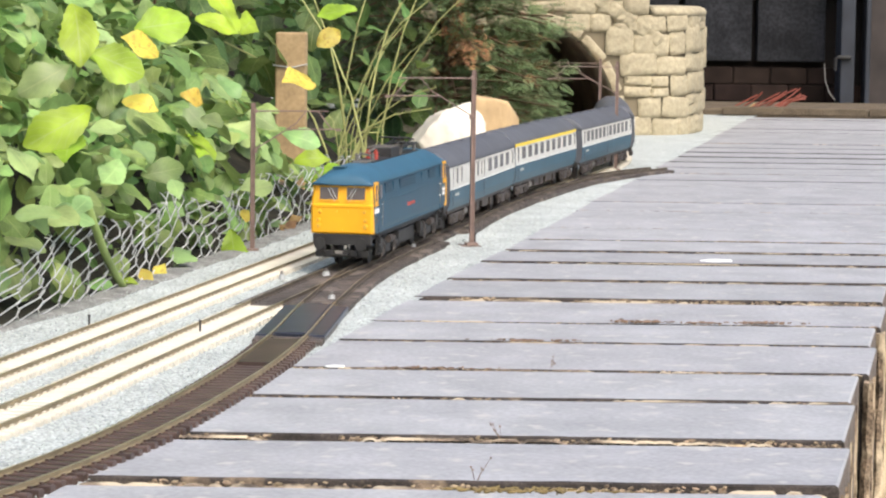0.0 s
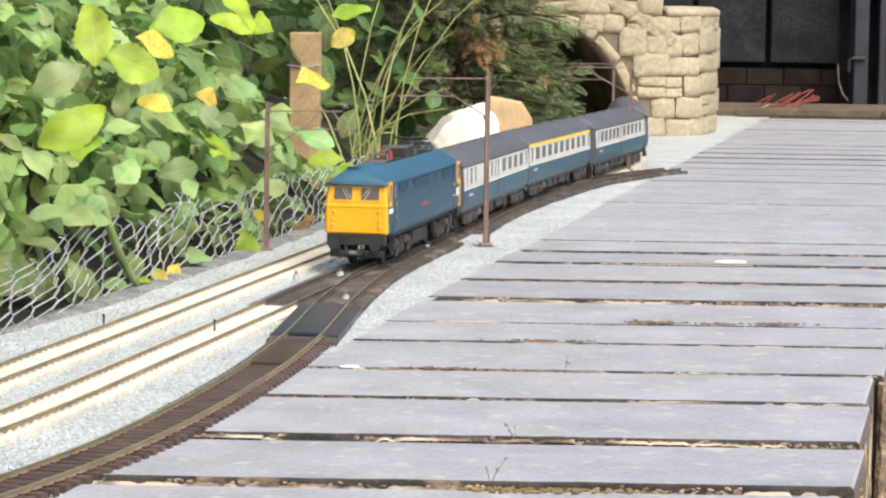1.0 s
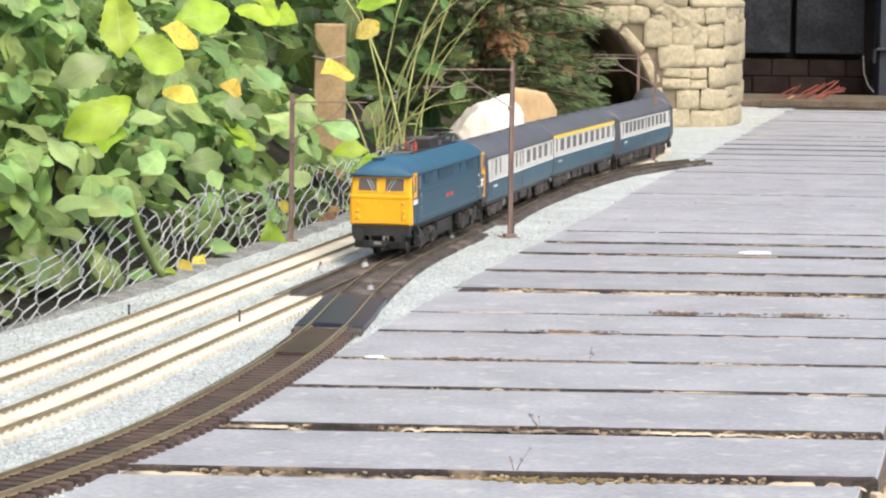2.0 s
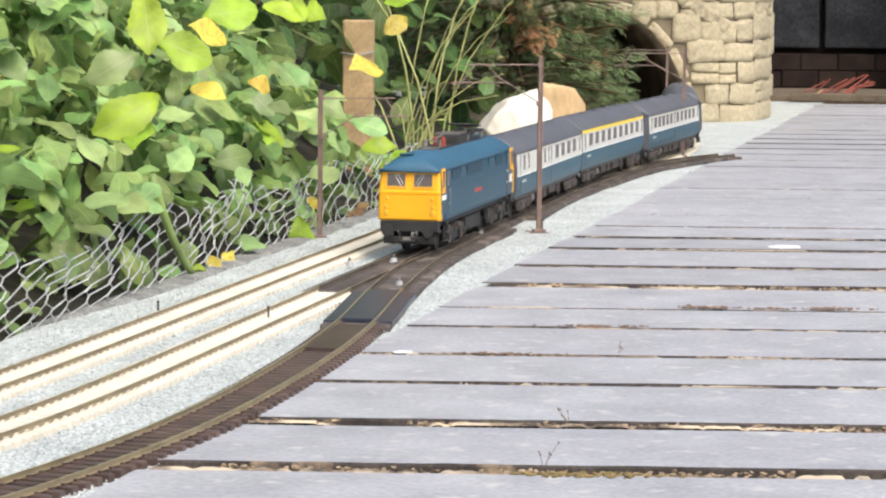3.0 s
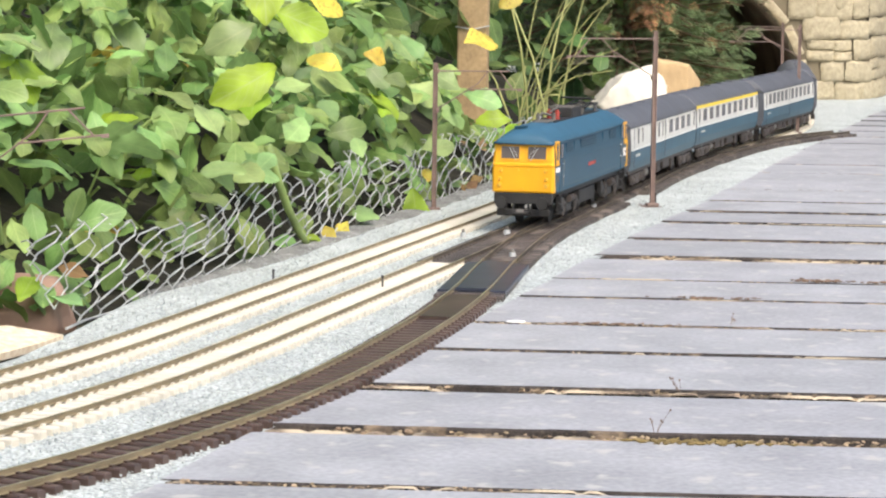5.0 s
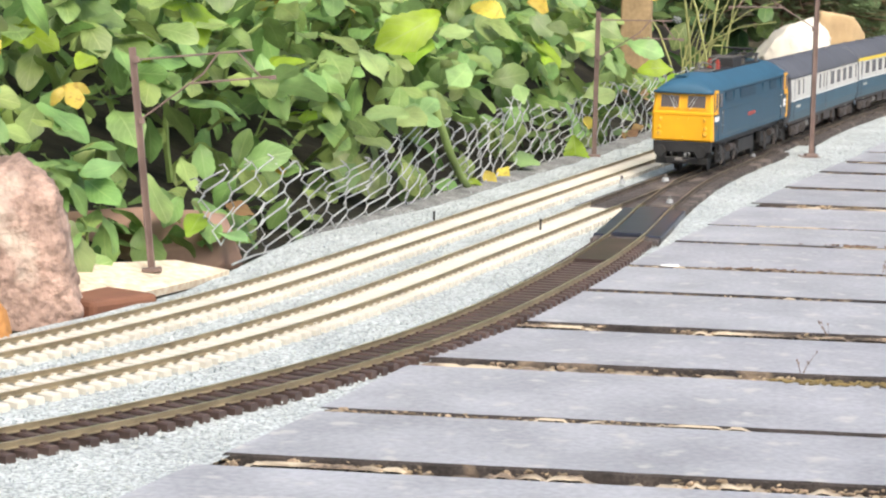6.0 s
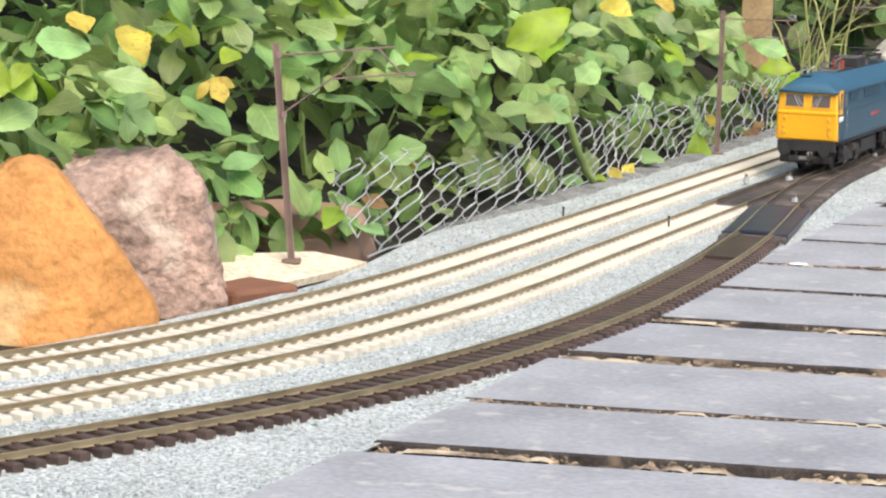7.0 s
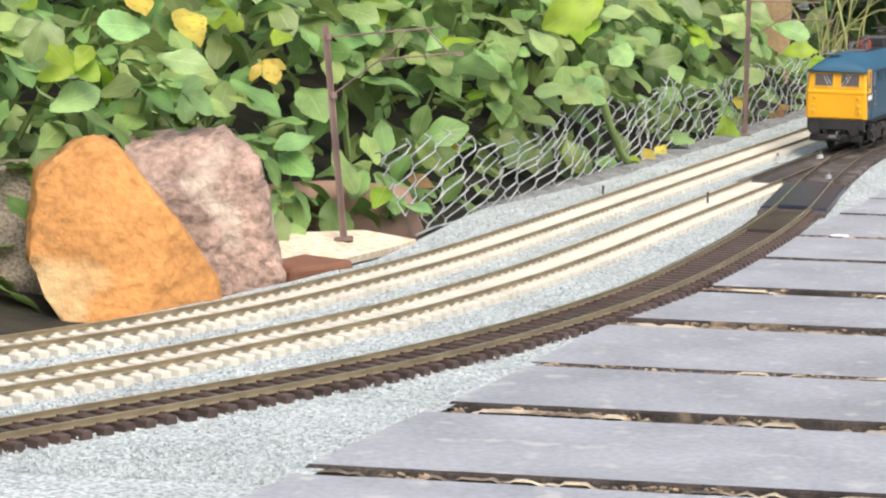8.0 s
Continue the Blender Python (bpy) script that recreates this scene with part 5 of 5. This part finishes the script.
def leaf_meshes(mat, name="leaf", count=9):
    out = []
    for k in range(count):
        blades = []
        if k % 3 == 1:
            # three leaflets on one stalk
            for turn, size in ((0.0, 0.80), (1.05, 0.62), (-1.1, 0.60)):
                blades.append(leaf_blade(1.0, rnd.uniform(0.50, 0.66), Matrix.Translation((0, 0.16, 0)) @ Matrix.Rotation(turn, 4, "Z") @ Matrix.Rotation(rnd.uniform(-0.35, 0.15), 4, "X") @ Matrix.Scale(size, 4),
                                         seed=k + turn, curl=rnd.uniform(0.1, 0.6), fold=rnd.uniform(0.1, 0.4)))
        else:
            blades.append(leaf_blade(1.0, rnd.uniform(0.52, 0.76), Matrix.Identity(4), seed=k + 1, curl=rnd.uniform(0.1, 0.7), fold=rnd.uniform(0.05, 0.45)))
        out.append(blades_mesh(name, blades, mat))
    return out


GREEN, LIME, GOLD, DEAD = leaf_meshes(LEAF_ONE), leaf_meshes(LEAF_LIME), leaf_meshes(LEAF_YELLOW), leaf_meshes(LEAF_DEAD)


def canopy(y, w):
    """Height of the leaves over the bed, w behind its edge."""
    top = 0.026 + 1.15 * w
    top = min(top, 0.26)
    if y > 1.45:
        top *= max(0.3, 1 - (y - 1.45) * 1.9)
    if y < 0.86:
        top = min(top, 0.05 + 0.55 * w)
    return top * (1 + 0.5 * fbm((y, w, 2), 3, 9))


def leaf_spot(front):
    for _ in range(6):
        y = rnd.uniform(0.60, 1.70)
        w = rnd.uniform(0.0, 0.26)
        low = soil_z(w)
        hi = max(low + 0.012, canopy(y, w))
        z = low + (hi - low) * (1 - rnd.random() ** (2.4 if front else 1.1))
        # the shaded foot behind the fence is thinly leaved
        if z > 0.062 or y < 0.9 or rnd.random() < 0.3:
            break
    near = 0.020 if y > 0.86 else 0.035 + (0.86 - y) * 0.16
    return Vector((bed_edge(y) - w - near * (0.2 if z > 0.05 and y > 0.9 else 1), y + 0.0, z))


def leaf_pose(p, size):
    """Blades reach outward from the bank and droop; some stand up."""
    yaw = -0.93 + rnd.gauss(0, 1.15)
    droop = rnd.gauss(-0.36, 0.40)
    return (Matrix.Translation(p) @ Matrix.Rotation(yaw - math.pi / 2, 4, "Z") @ Matrix.Rotation(droop, 4, "X")
            @ Matrix.Rotation(rnd.gauss(0, 0.45), 4, "Y") @ Matrix.Scale(size, 4))


for k in range(246):
    p = leaf_spot(True)
    r = rnd.random()
    pool = GOLD if r < 0.045 else LIME if r < 0.23 else DEAD if r < 0.22 else GREEN
    shared("leaf", rnd.choice(pool), shrub, leaf_pose(p, rnd.uniform(0.022, 0.034)))
# single leaves that stand out at the front of the shrub: place and size
LIME_AT = ((-0.1301, 1.326, 0.1419, 0.0379), (-0.1838, 1.083, 0.1379, 0.0293), (-0.1723, 1.135, 0.1195, 0.0262), (-0.1862, 1.073, 0.0915, 0.0319), (-0.1861, 1.072, 0.079, 0.0208),
           (-0.0901, 1.508, 0.0441, 0.0211), (-0.0776, 1.565, 0.1457, 0.0238), (-0.1299, 1.328, 0.0037, 0.0204), (-0.1581, 1.2, 0.1377, 0.0277),
           (-0.3139, 0.687, 0.0855, 0.0193), (-0.2726, 0.815, 0.0866, 0.0148), (-0.3105, 0.695, 0.0831, 0.0143))
GOLD_AT = ((-0.1647, 1.171, 0.1282, 0.0195), (-0.1006, 1.46, 0.1007, 0.026), (-0.146, 1.253, 0.0959, 0.0144), (-0.1624, 1.178, 0.0947, 0.0166), (-0.082, 1.546, 0.1266, 0.0177),
           (-0.2888, 0.754, 0.094, 0.0215), (-0.2735, 0.802, 0.0747, 0.0136), (-0.299, 0.722, 0.1028, 0.0126))
GREEN_AT = ((-0.1912, 1.049, 0.114, 0.0244), (-0.1733, 1.132, 0.0854, 0.0181), (-0.1386, 1.287, 0.0808, 0.0158), (-0.1153, 1.394, 0.0755, 0.0199), (-0.1483, 1.243, 0.006, 0.0144),
            (-0.1324, 1.317, 0.1004, 0.0175), (-0.1726, 1.134, 0.0633, 0.0205), (-0.1829, 1.087, 0.0492, 0.0197), (-0.152, 1.227, 0.0456, 0.0142), (-0.193, 1.042, 0.0491, 0.0216),
            (-0.1616, 1.183, 0.0689, 0.0182), (-0.1207, 1.368, 0.0359, 0.021), (-0.0997, 1.467, 0.0618, 0.0224), (-0.1972, 1.023, 0.0739, 0.0212), (-0.3128, 0.691, 0.0714, 0.0204),
            (-0.2912, 0.744, 0.0823, 0.0172), (-0.271, 0.837, 0.0426, 0.0166), (-0.2881, 0.755, 0.0666, 0.0174), (-0.3011, 0.716, 0.0952, 0.0188), (-0.3193, 0.675, 0.094, 0.016))
for pool, spots in ((LIME, LIME_AT), (GOLD, GOLD_AT), (GREEN, GREEN_AT)):
    for x, y, z, size in spots:
        nrm = Vector((0.35 + rnd.gauss(0, 0.25), -0.8 + rnd.gauss(0, 0.2), 0.75 + rnd.gauss(0, 0.25)))
        turn = facing(nrm, rnd.uniform(0, math.tau))
        centre = Vector((x, y, z)) + Vector((0.004, -0.004, 0.0)) - turn.to_3x3() @ Vector((0, 0.5 * size, 0))
        shared("leaf", rnd.choice(pool), shrub, Matrix.Translation(centre) @ turn @ Matrix.Scale(size * 1.12, 4))
blades = []
for k in range(3400):
    p = leaf_spot(k % 3 == 0)
    m = leaf_pose(p, rnd.uniform(0.016, 0.028))
    if k % 4:
        blades.append(leaf_blade(1.0, rnd.uniform(0.48, 0.72), m, 10, rnd.uniform(0.1, 0.7), rnd.uniform(0.05, 0.4), k % 17))
    else:
        for turn, size in ((0.0, 0.85), (1.1, 0.65), (-1.1, 0.65)):
            blades.append(leaf_blade(1.0, 0.58, m @ Matrix.Rotation(turn, 4, "Z") @ Matrix.Scale(size, 4), 8, rnd.uniform(0.1, 0.6), rnd.uniform(0.1, 0.4), k % 13 + turn))
ob = new("foliage", blades_mesh("foliage", blades, LEAF))
ob.parent = shrub
tagged(ob, kind="stuff")
for k in range(170):
    p = leaf_spot(True)
    bm = bmesh.new()
    root = Vector((p.x - rnd.uniform(0.0, 0.05), p.y + rnd.uniform(-0.04, 0.04), max(-0.005, p.z - rnd.uniform(0.03, 0.09))))
    mid = (root + p) / 2 + Vector((rnd.uniform(-0.012, 0.012), rnd.uniform(-0.012, 0.012), 0.01))
    tube(bm, [root * (1 - s) ** 2 + mid * 2 * s * (1 - s) + p * s * s for s in (0, 0.2, 0.4, 0.6, 0.8, 1)], rnd.uniform(0.0007, 0.0018), 5, 0.6)
    part("stem", bm, STEM, shrub)

# a thick cut stalk leaning down over the fence, and leaves fallen at its foot
bm = bmesh.new()
tube(bm, [(-0.1790, 1.100, 0.056), (-0.1757, 1.1085, 0.0394), (-0.1722, 1.124, 0.022), (-0.1690, 1.141, 0.008), (-0.1655, 1.153, -0.001)], 0.0023, 8, 0.8)
part("stalk", bm, STEM, shrub, "thick pale green stalk bending down to the grit", True)
for pool, x, y, z, size in ((GOLD, -0.1575, 1.180, 0.002, 0.014), (GOLD, -0.1535, 1.206, 0.002, 0.012), (LIME, -0.1630, 1.160, 0.002, 0.013), (GREEN, -0.1467, 1.244, 0.008, 0.017), (GREEN, -0.1850, 1.075, 0.045, 0.022),
                            (DEAD, -0.1002, 1.458, 0.003, 0.012), (DEAD, -0.0975, 1.472, 0.006, 0.011), (DEAD, -0.1040, 1.447, 0.004, 0.010), (GOLD, -0.1215, 1.365, 0.018, 0.012),
                            (DEAD, -0.2290, 0.905, 0.018, 0.014), (LIME, -0.2400, 0.870, 0.016, 0.018)):
    turn = facing((0.3 + rnd.gauss(0, 0.3), -0.6 + rnd.gauss(0, 0.3), 0.8), rnd.uniform(0, math.tau))
    shared("leaf", rnd.choice(pool), shrub, Matrix.Translation((x, y, z)) @ turn @ Matrix.Scale(size, 4) @ Matrix.Translation((0, -0.5, 0)))

# dark hedge filling behind the shrub
hedge = thing("hedge", "dark green hedge behind the shrub and conifer", "hedge")
blades = []
for k in range(6800):
    y = rnd.uniform(0.7, 3.3)
    x = bed_edge(min(y, 2.0)) - (0.25 if y < 1.6 else 0.085) - rnd.random() * 0.45
    if y > 2.1:
        x = rnd.uniform(-0.6, -0.02 + 0.02 * (y - 2.1))
    z = rnd.uniform(0.0, 0.5) if y > 1.2 else rnd.uniform(0.05, 0.35)
    blades.append(leaf_blade(1.0, 0.7, leaf_pose(Vector((x, y, z)), rnd.uniform(0.02, 0.035)), 4, 0.4, 0.2, k % 13))
ob = new("foliage", blades_mesh("foliage", blades, HEDGE_LEAF))
ob.parent = hedge
tagged(ob, kind="stuff")

for k in range(14):
    y = 1.0 + 0.16 * k
    x = bed_edge(min(y, 2.0)) - 0.32 - 0.1 * rnd.random()
    bm = bmesh.new()
    tube(bm, [(x, y, 0.0), (x + rnd.uniform(-0.03, 0.03), y, 0.2), (x + rnd.uniform(-0.06, 0.06), y + 0.03, 0.45)], 0.006, 7, 0.4)
    part("stem", bm, TWIG, hedge)

# ---------------------------------------------------------------- conifer, reeds, post
conifer = thing("conifer", "dark green conifer with flat scaly sprays and some brown tips", "conifer")
trunk_at = Vector((-0.005, 2.36, 0.0))
bm = bmesh.new()
tube(bm, [trunk_at + Vector((0, 0, -0.02)), trunk_at + Vector((0.004, 0, 0.1)), trunk_at + Vector((-0.004, 0.004, 0.25)), trunk_at + Vector((0, 0, 0.42))], 0.010, 9, 0.3)
part("trunk", bm, TWIG, conifer)


def spray(bm, m, length, pairs=9):
    """A flat conifer spray: a stalk with many narrow scaly side shoots."""
    for i in range(pairs):
        t = (i + 0.6) / pairs
        reach = length * 0.42 * (1 - t) ** 0.6 + length * 0.05
        for s in (-1, 1):
            a = m @ Vector((0, length * t, -0.12 * length * t * t))
            tip = m @ Vector((s * reach * 0.75, length * t + reach * 0.75, -0.12 * length * t * t - 0.1 * reach + 0.1 * length * (rnd.random() - 0.5)))
            d = (m.to_3x3() @ Vector((s * 0.5, -0.5, 0))).normalized() * length * 0.035
            mid = (a + tip) / 2
            bm.faces.new([bm.verts.new(v) for v in (a, mid + d, tip, mid - d)])


green, dead = bmesh.new(), bmesh.new()
for k in range(230):
    ang = rnd.uniform(0, math.tau) if k % 3 else rnd.uniform(-2.9, -0.3)
    z0 = rnd.uniform(0.035, 0.34)
    reach = 0.125 * (1.1 - z0) * rnd.uniform(0.75, 1.1)
    a = trunk_at + Vector((0, 0, z0))
    b = a + Vector((math.cos(ang) * reach, math.sin(ang) * reach * 1.6, rnd.uniform(-0.035, 0.03)))
    bm = bmesh.new()
    tube(bm, [a, (a + b) / 2 + Vector((0, 0, 0.008)), b], 0.0022, 5, 0.3)
    part("branch", bm, TWIG, conifer)
    brown = rnd.random() < 0.035
    for q in range(34):
        f = rnd.uniform(0.35, 1.02)
        p = a.lerp(b, f) + Vector((rnd.gauss(0, 0.008), rnd.gauss(0, 0.008), rnd.gauss(0, 0.008)))
        out = Vector((math.cos(ang) + rnd.gauss(0, 0.5), math.sin(ang) + rnd.gauss(0, 0.5), rnd.gauss(-0.1, 0.4))).normalized()
        m = Matrix.Translation(p) @ out.to_track_quat("Y", "Z").to_matrix().to_4x4() @ Matrix.Rotation(rnd.gauss(0, 0.7), 4, "Y")
        spray(dead if brown or rnd.random() < 0.02 else green, m, rnd.uniform(0.010, 0.021), 6)
for k in range(34):
    p = Vector((rnd.gauss(0.012, 0.012), 2.20 + rnd.gauss(0, 0.01), rnd.gauss(0.118, 0.014)))
    out = Vector((rnd.gauss(0, 0.6), -1, rnd.gauss(0, 0.6))).normalized()
    spray(dead, Matrix.Translation(p) @ out.to_track_quat("Y", "Z").to_matrix().to_4x4() @ Matrix.Rotation(rnd.gauss(0, 0.7), 4, "Y"), rnd.uniform(0.008, 0.016), 6)
tagged(part("crown", green, CONIFER, conifer), kind="stuff")
tagged(part("brown_sprays", dead, CONIFER_DEAD, conifer, "withered orange-brown sprays"), kind="stuff")

reeds = thing("reed_clump", "clump of yellow-green dry reeds behind the fence", "reeds")
for k in range(17):
    base = Vector((rnd.uniform(-0.095, -0.05), rnd.uniform(1.72, 1.95), 0.0))
    h = rnd.uniform(0.05, 0.24)
    bend = Vector((rnd.gauss(0.018, 0.045), rnd.gauss(0, 0.02), 0))
    bm = bmesh.new()
    tube(bm, [base + bend * (s * s) + Vector((0, 0, h * s)) - Vector((0, 0, 0.02 * s ** 4)) for s in (0, 0.2, 0.4, 0.6, 0.8, 1)], rnd.uniform(0.0006, 0.0014), 5, 0.5)
    part("reed", bm, REED, reeds)

post = thing("wooden_post", "square brown timber post among the leaves", "post", Matrix.Translation((-0.121, 1.75, 0)))
bm = bmesh.new()
box(bm, (0, 0, 0.058), (0.024, 0.022, 0.135), bevel=0.0015)
part("post_shaft", bm, POST, post)
bm = bmesh.new()
tube(bm, [(-0.0135, -0.0125, 0.10), (0, -0.0128, 0.098), (0.0135, -0.0125, 0.101)], 0.0006, 5)
part("wire_tie", bm, STEEL, post)

# ---------------------------------------------------------------- debris on the slabs
def crumb_patch(x, y, sx, sy, n, mat, label, name, size=(0.0004, 0.0012)):
    t = thing(name, label, "debris", Matrix.Translation((x, y, 0.0004)))
    bm = bmesh.new()
    for _ in range(n * 2):
        r = rnd.uniform(*size)
        c = Vector((rnd.gauss(0, sx), rnd.gauss(0, sy), r * 0.25))
        bmesh.ops.create_icosphere(bm, subdivisions=1, radius=r, matrix=Matrix.Translation(c) @ Matrix.Rotation(rnd.uniform(0, 3), 4, "Z") @ Matrix.Diagonal((1.7, 0.7, 0.4, 1)))
    tagged(part("rubble", bm, mat, t), kind="stuff")


crumb_patch(0.094, 1.048, 0.007, 0.0022, 34, DEBRIS, "scattered brown crumbs on the slabs", "brown_crumbs")
crumb_patch(0.123, 1.047, 0.006, 0.0016, 20, DEBRIS, "scattered brown crumbs on the slabs", "brown_crumbs")
crumb_patch(0.155, 1.049, 0.008, 0.0020, 30, DEBRIS, "scattered brown crumbs on the slabs", "brown_crumbs")
crumb_patch(0.025, 0.676, 0.012, 0.0020, 70, MOSS, "dry mossy crumbs in a joint", "moss_tuft")
crumb_patch(0.040, 0.985, 0.010, 0.0015, 26, DEBRIS, "dry brown crumbs along a joint", "brown_crumbs")
crumb_patch(-0.006, 0.905, 0.012, 0.0012, 26, DEBRIS, "dry brown crumbs along a joint", "brown_crumbs")


def flake(x, y, l, w, turn):
    bm = bmesh.new()
    n = 12
    ring = [(l / 2 * math.cos(i * math.tau / n) * (1 + 0.2 * math.sin(i * 2.3)), w / 2 * math.sin(i * math.tau / n) * (1 + 0.2 * math.cos(i * 1.7))) for i in range(n)]
    lo = [bm.verts.new((a, b, 0)) for a, b in ring]
    hi = [bm.verts.new((a * 0.9, b * 0.9, 0.0006)) for a, b in ring]
    bm.faces.new(hi)
    for i in range(n):
        bm.faces.new((lo[i], lo[(i + 1) % n], hi[(i + 1) % n], hi[i]))
    ob = mesh_object("white_flake", bm, FLAKE)
    ob.matrix_basis = Matrix.Translation((x, y, 0.0003)) @ Matrix.Rotation(turn, 4, "Z")
    tagged(ob, "small white paint flake lying on a slab", "flake", "white flakes on the slabs")


flake(0.163, 1.307, 0.018, 0.011, 0.05)
flake(-0.043, 0.906, 0.0075, 0.0035, 0.1)
flake(0.20, 2.52, 0.02, 0.02, 0.0)


def weed(x, y, h):
    t = thing("tiny_weed", "tiny dry weed sprouting from a joint", "weed", Matrix.Translation((x, y, -0.003)))
    for k in range(5):
        a = rnd.uniform(0, math.tau)
        hh = h * rnd.uniform(0.5, 1)
        bm = bmesh.new()
        tube(bm, [(0, 0, 0), (0.15 * hh * math.cos(a), 0.15 * hh * math.sin(a), 0.5 * hh), (0.5 * hh * math.cos(a), 0.5 * hh * math.sin(a), hh)], 0.00010, 4, 0.6)
        box(bm, (0.5 * hh * math.cos(a), 0.5 * hh * math.sin(a), hh), (0.0005, 0.0005, 0.0006))
        part("stalk", bm, DEBRIS, t)


weed(0.012, 0.690, 0.012)
weed(0.022, 0.760, 0.011)
weed(0.046, 0.915, 0.007)

# loose ballast chips lying on the bed
bm = bmesh.new()
for k in range(22000):
    y = 0.45 + 1.1 * rnd.random() ** 2.0
    x = rnd.uniform(bed_edge(y) + 0.004, edge_left(y) - 0.0005)
    r = rnd.uniform(0.0003, 0.0007)
    m = Matrix.Translation((x, y, -0.0005 + 0.0006 * rnd.random())) @ Euler((rnd.uniform(0, 6), rnd.uniform(0, 6), 0)).to_matrix().to_4x4() @ Matrix.Diagonal((r * rnd.uniform(0.7, 1.3), r, r * 0.8, 1))
    v = [bm.verts.new(m @ Vector(c)) for c in ((1, 0, -0.6), (-0.6, 0.9, -0.6), (-0.6, -0.9, -0.6), (0.1, 0.1, 0.9))]
    for f in ((0, 2, 1), (0, 1, 3), (1, 2, 3), (2, 0, 3)):
        bm.faces.new([v[i] for i in f])
chips = tagged(mesh_object("ballast_chips", bm, CHIP), "loose grey granite chips between the tracks", "gravel", kind="stuff")

# depths of everything else to metres
IN_METRES += [cam, sun]
for ob in list(scene.objects):
    if ob.parent is None and ob not in IN_METRES:
        ob.matrix_basis = Matrix.Diagonal((1, DEPTH, 1, 1)) @ ob.matrix_basis
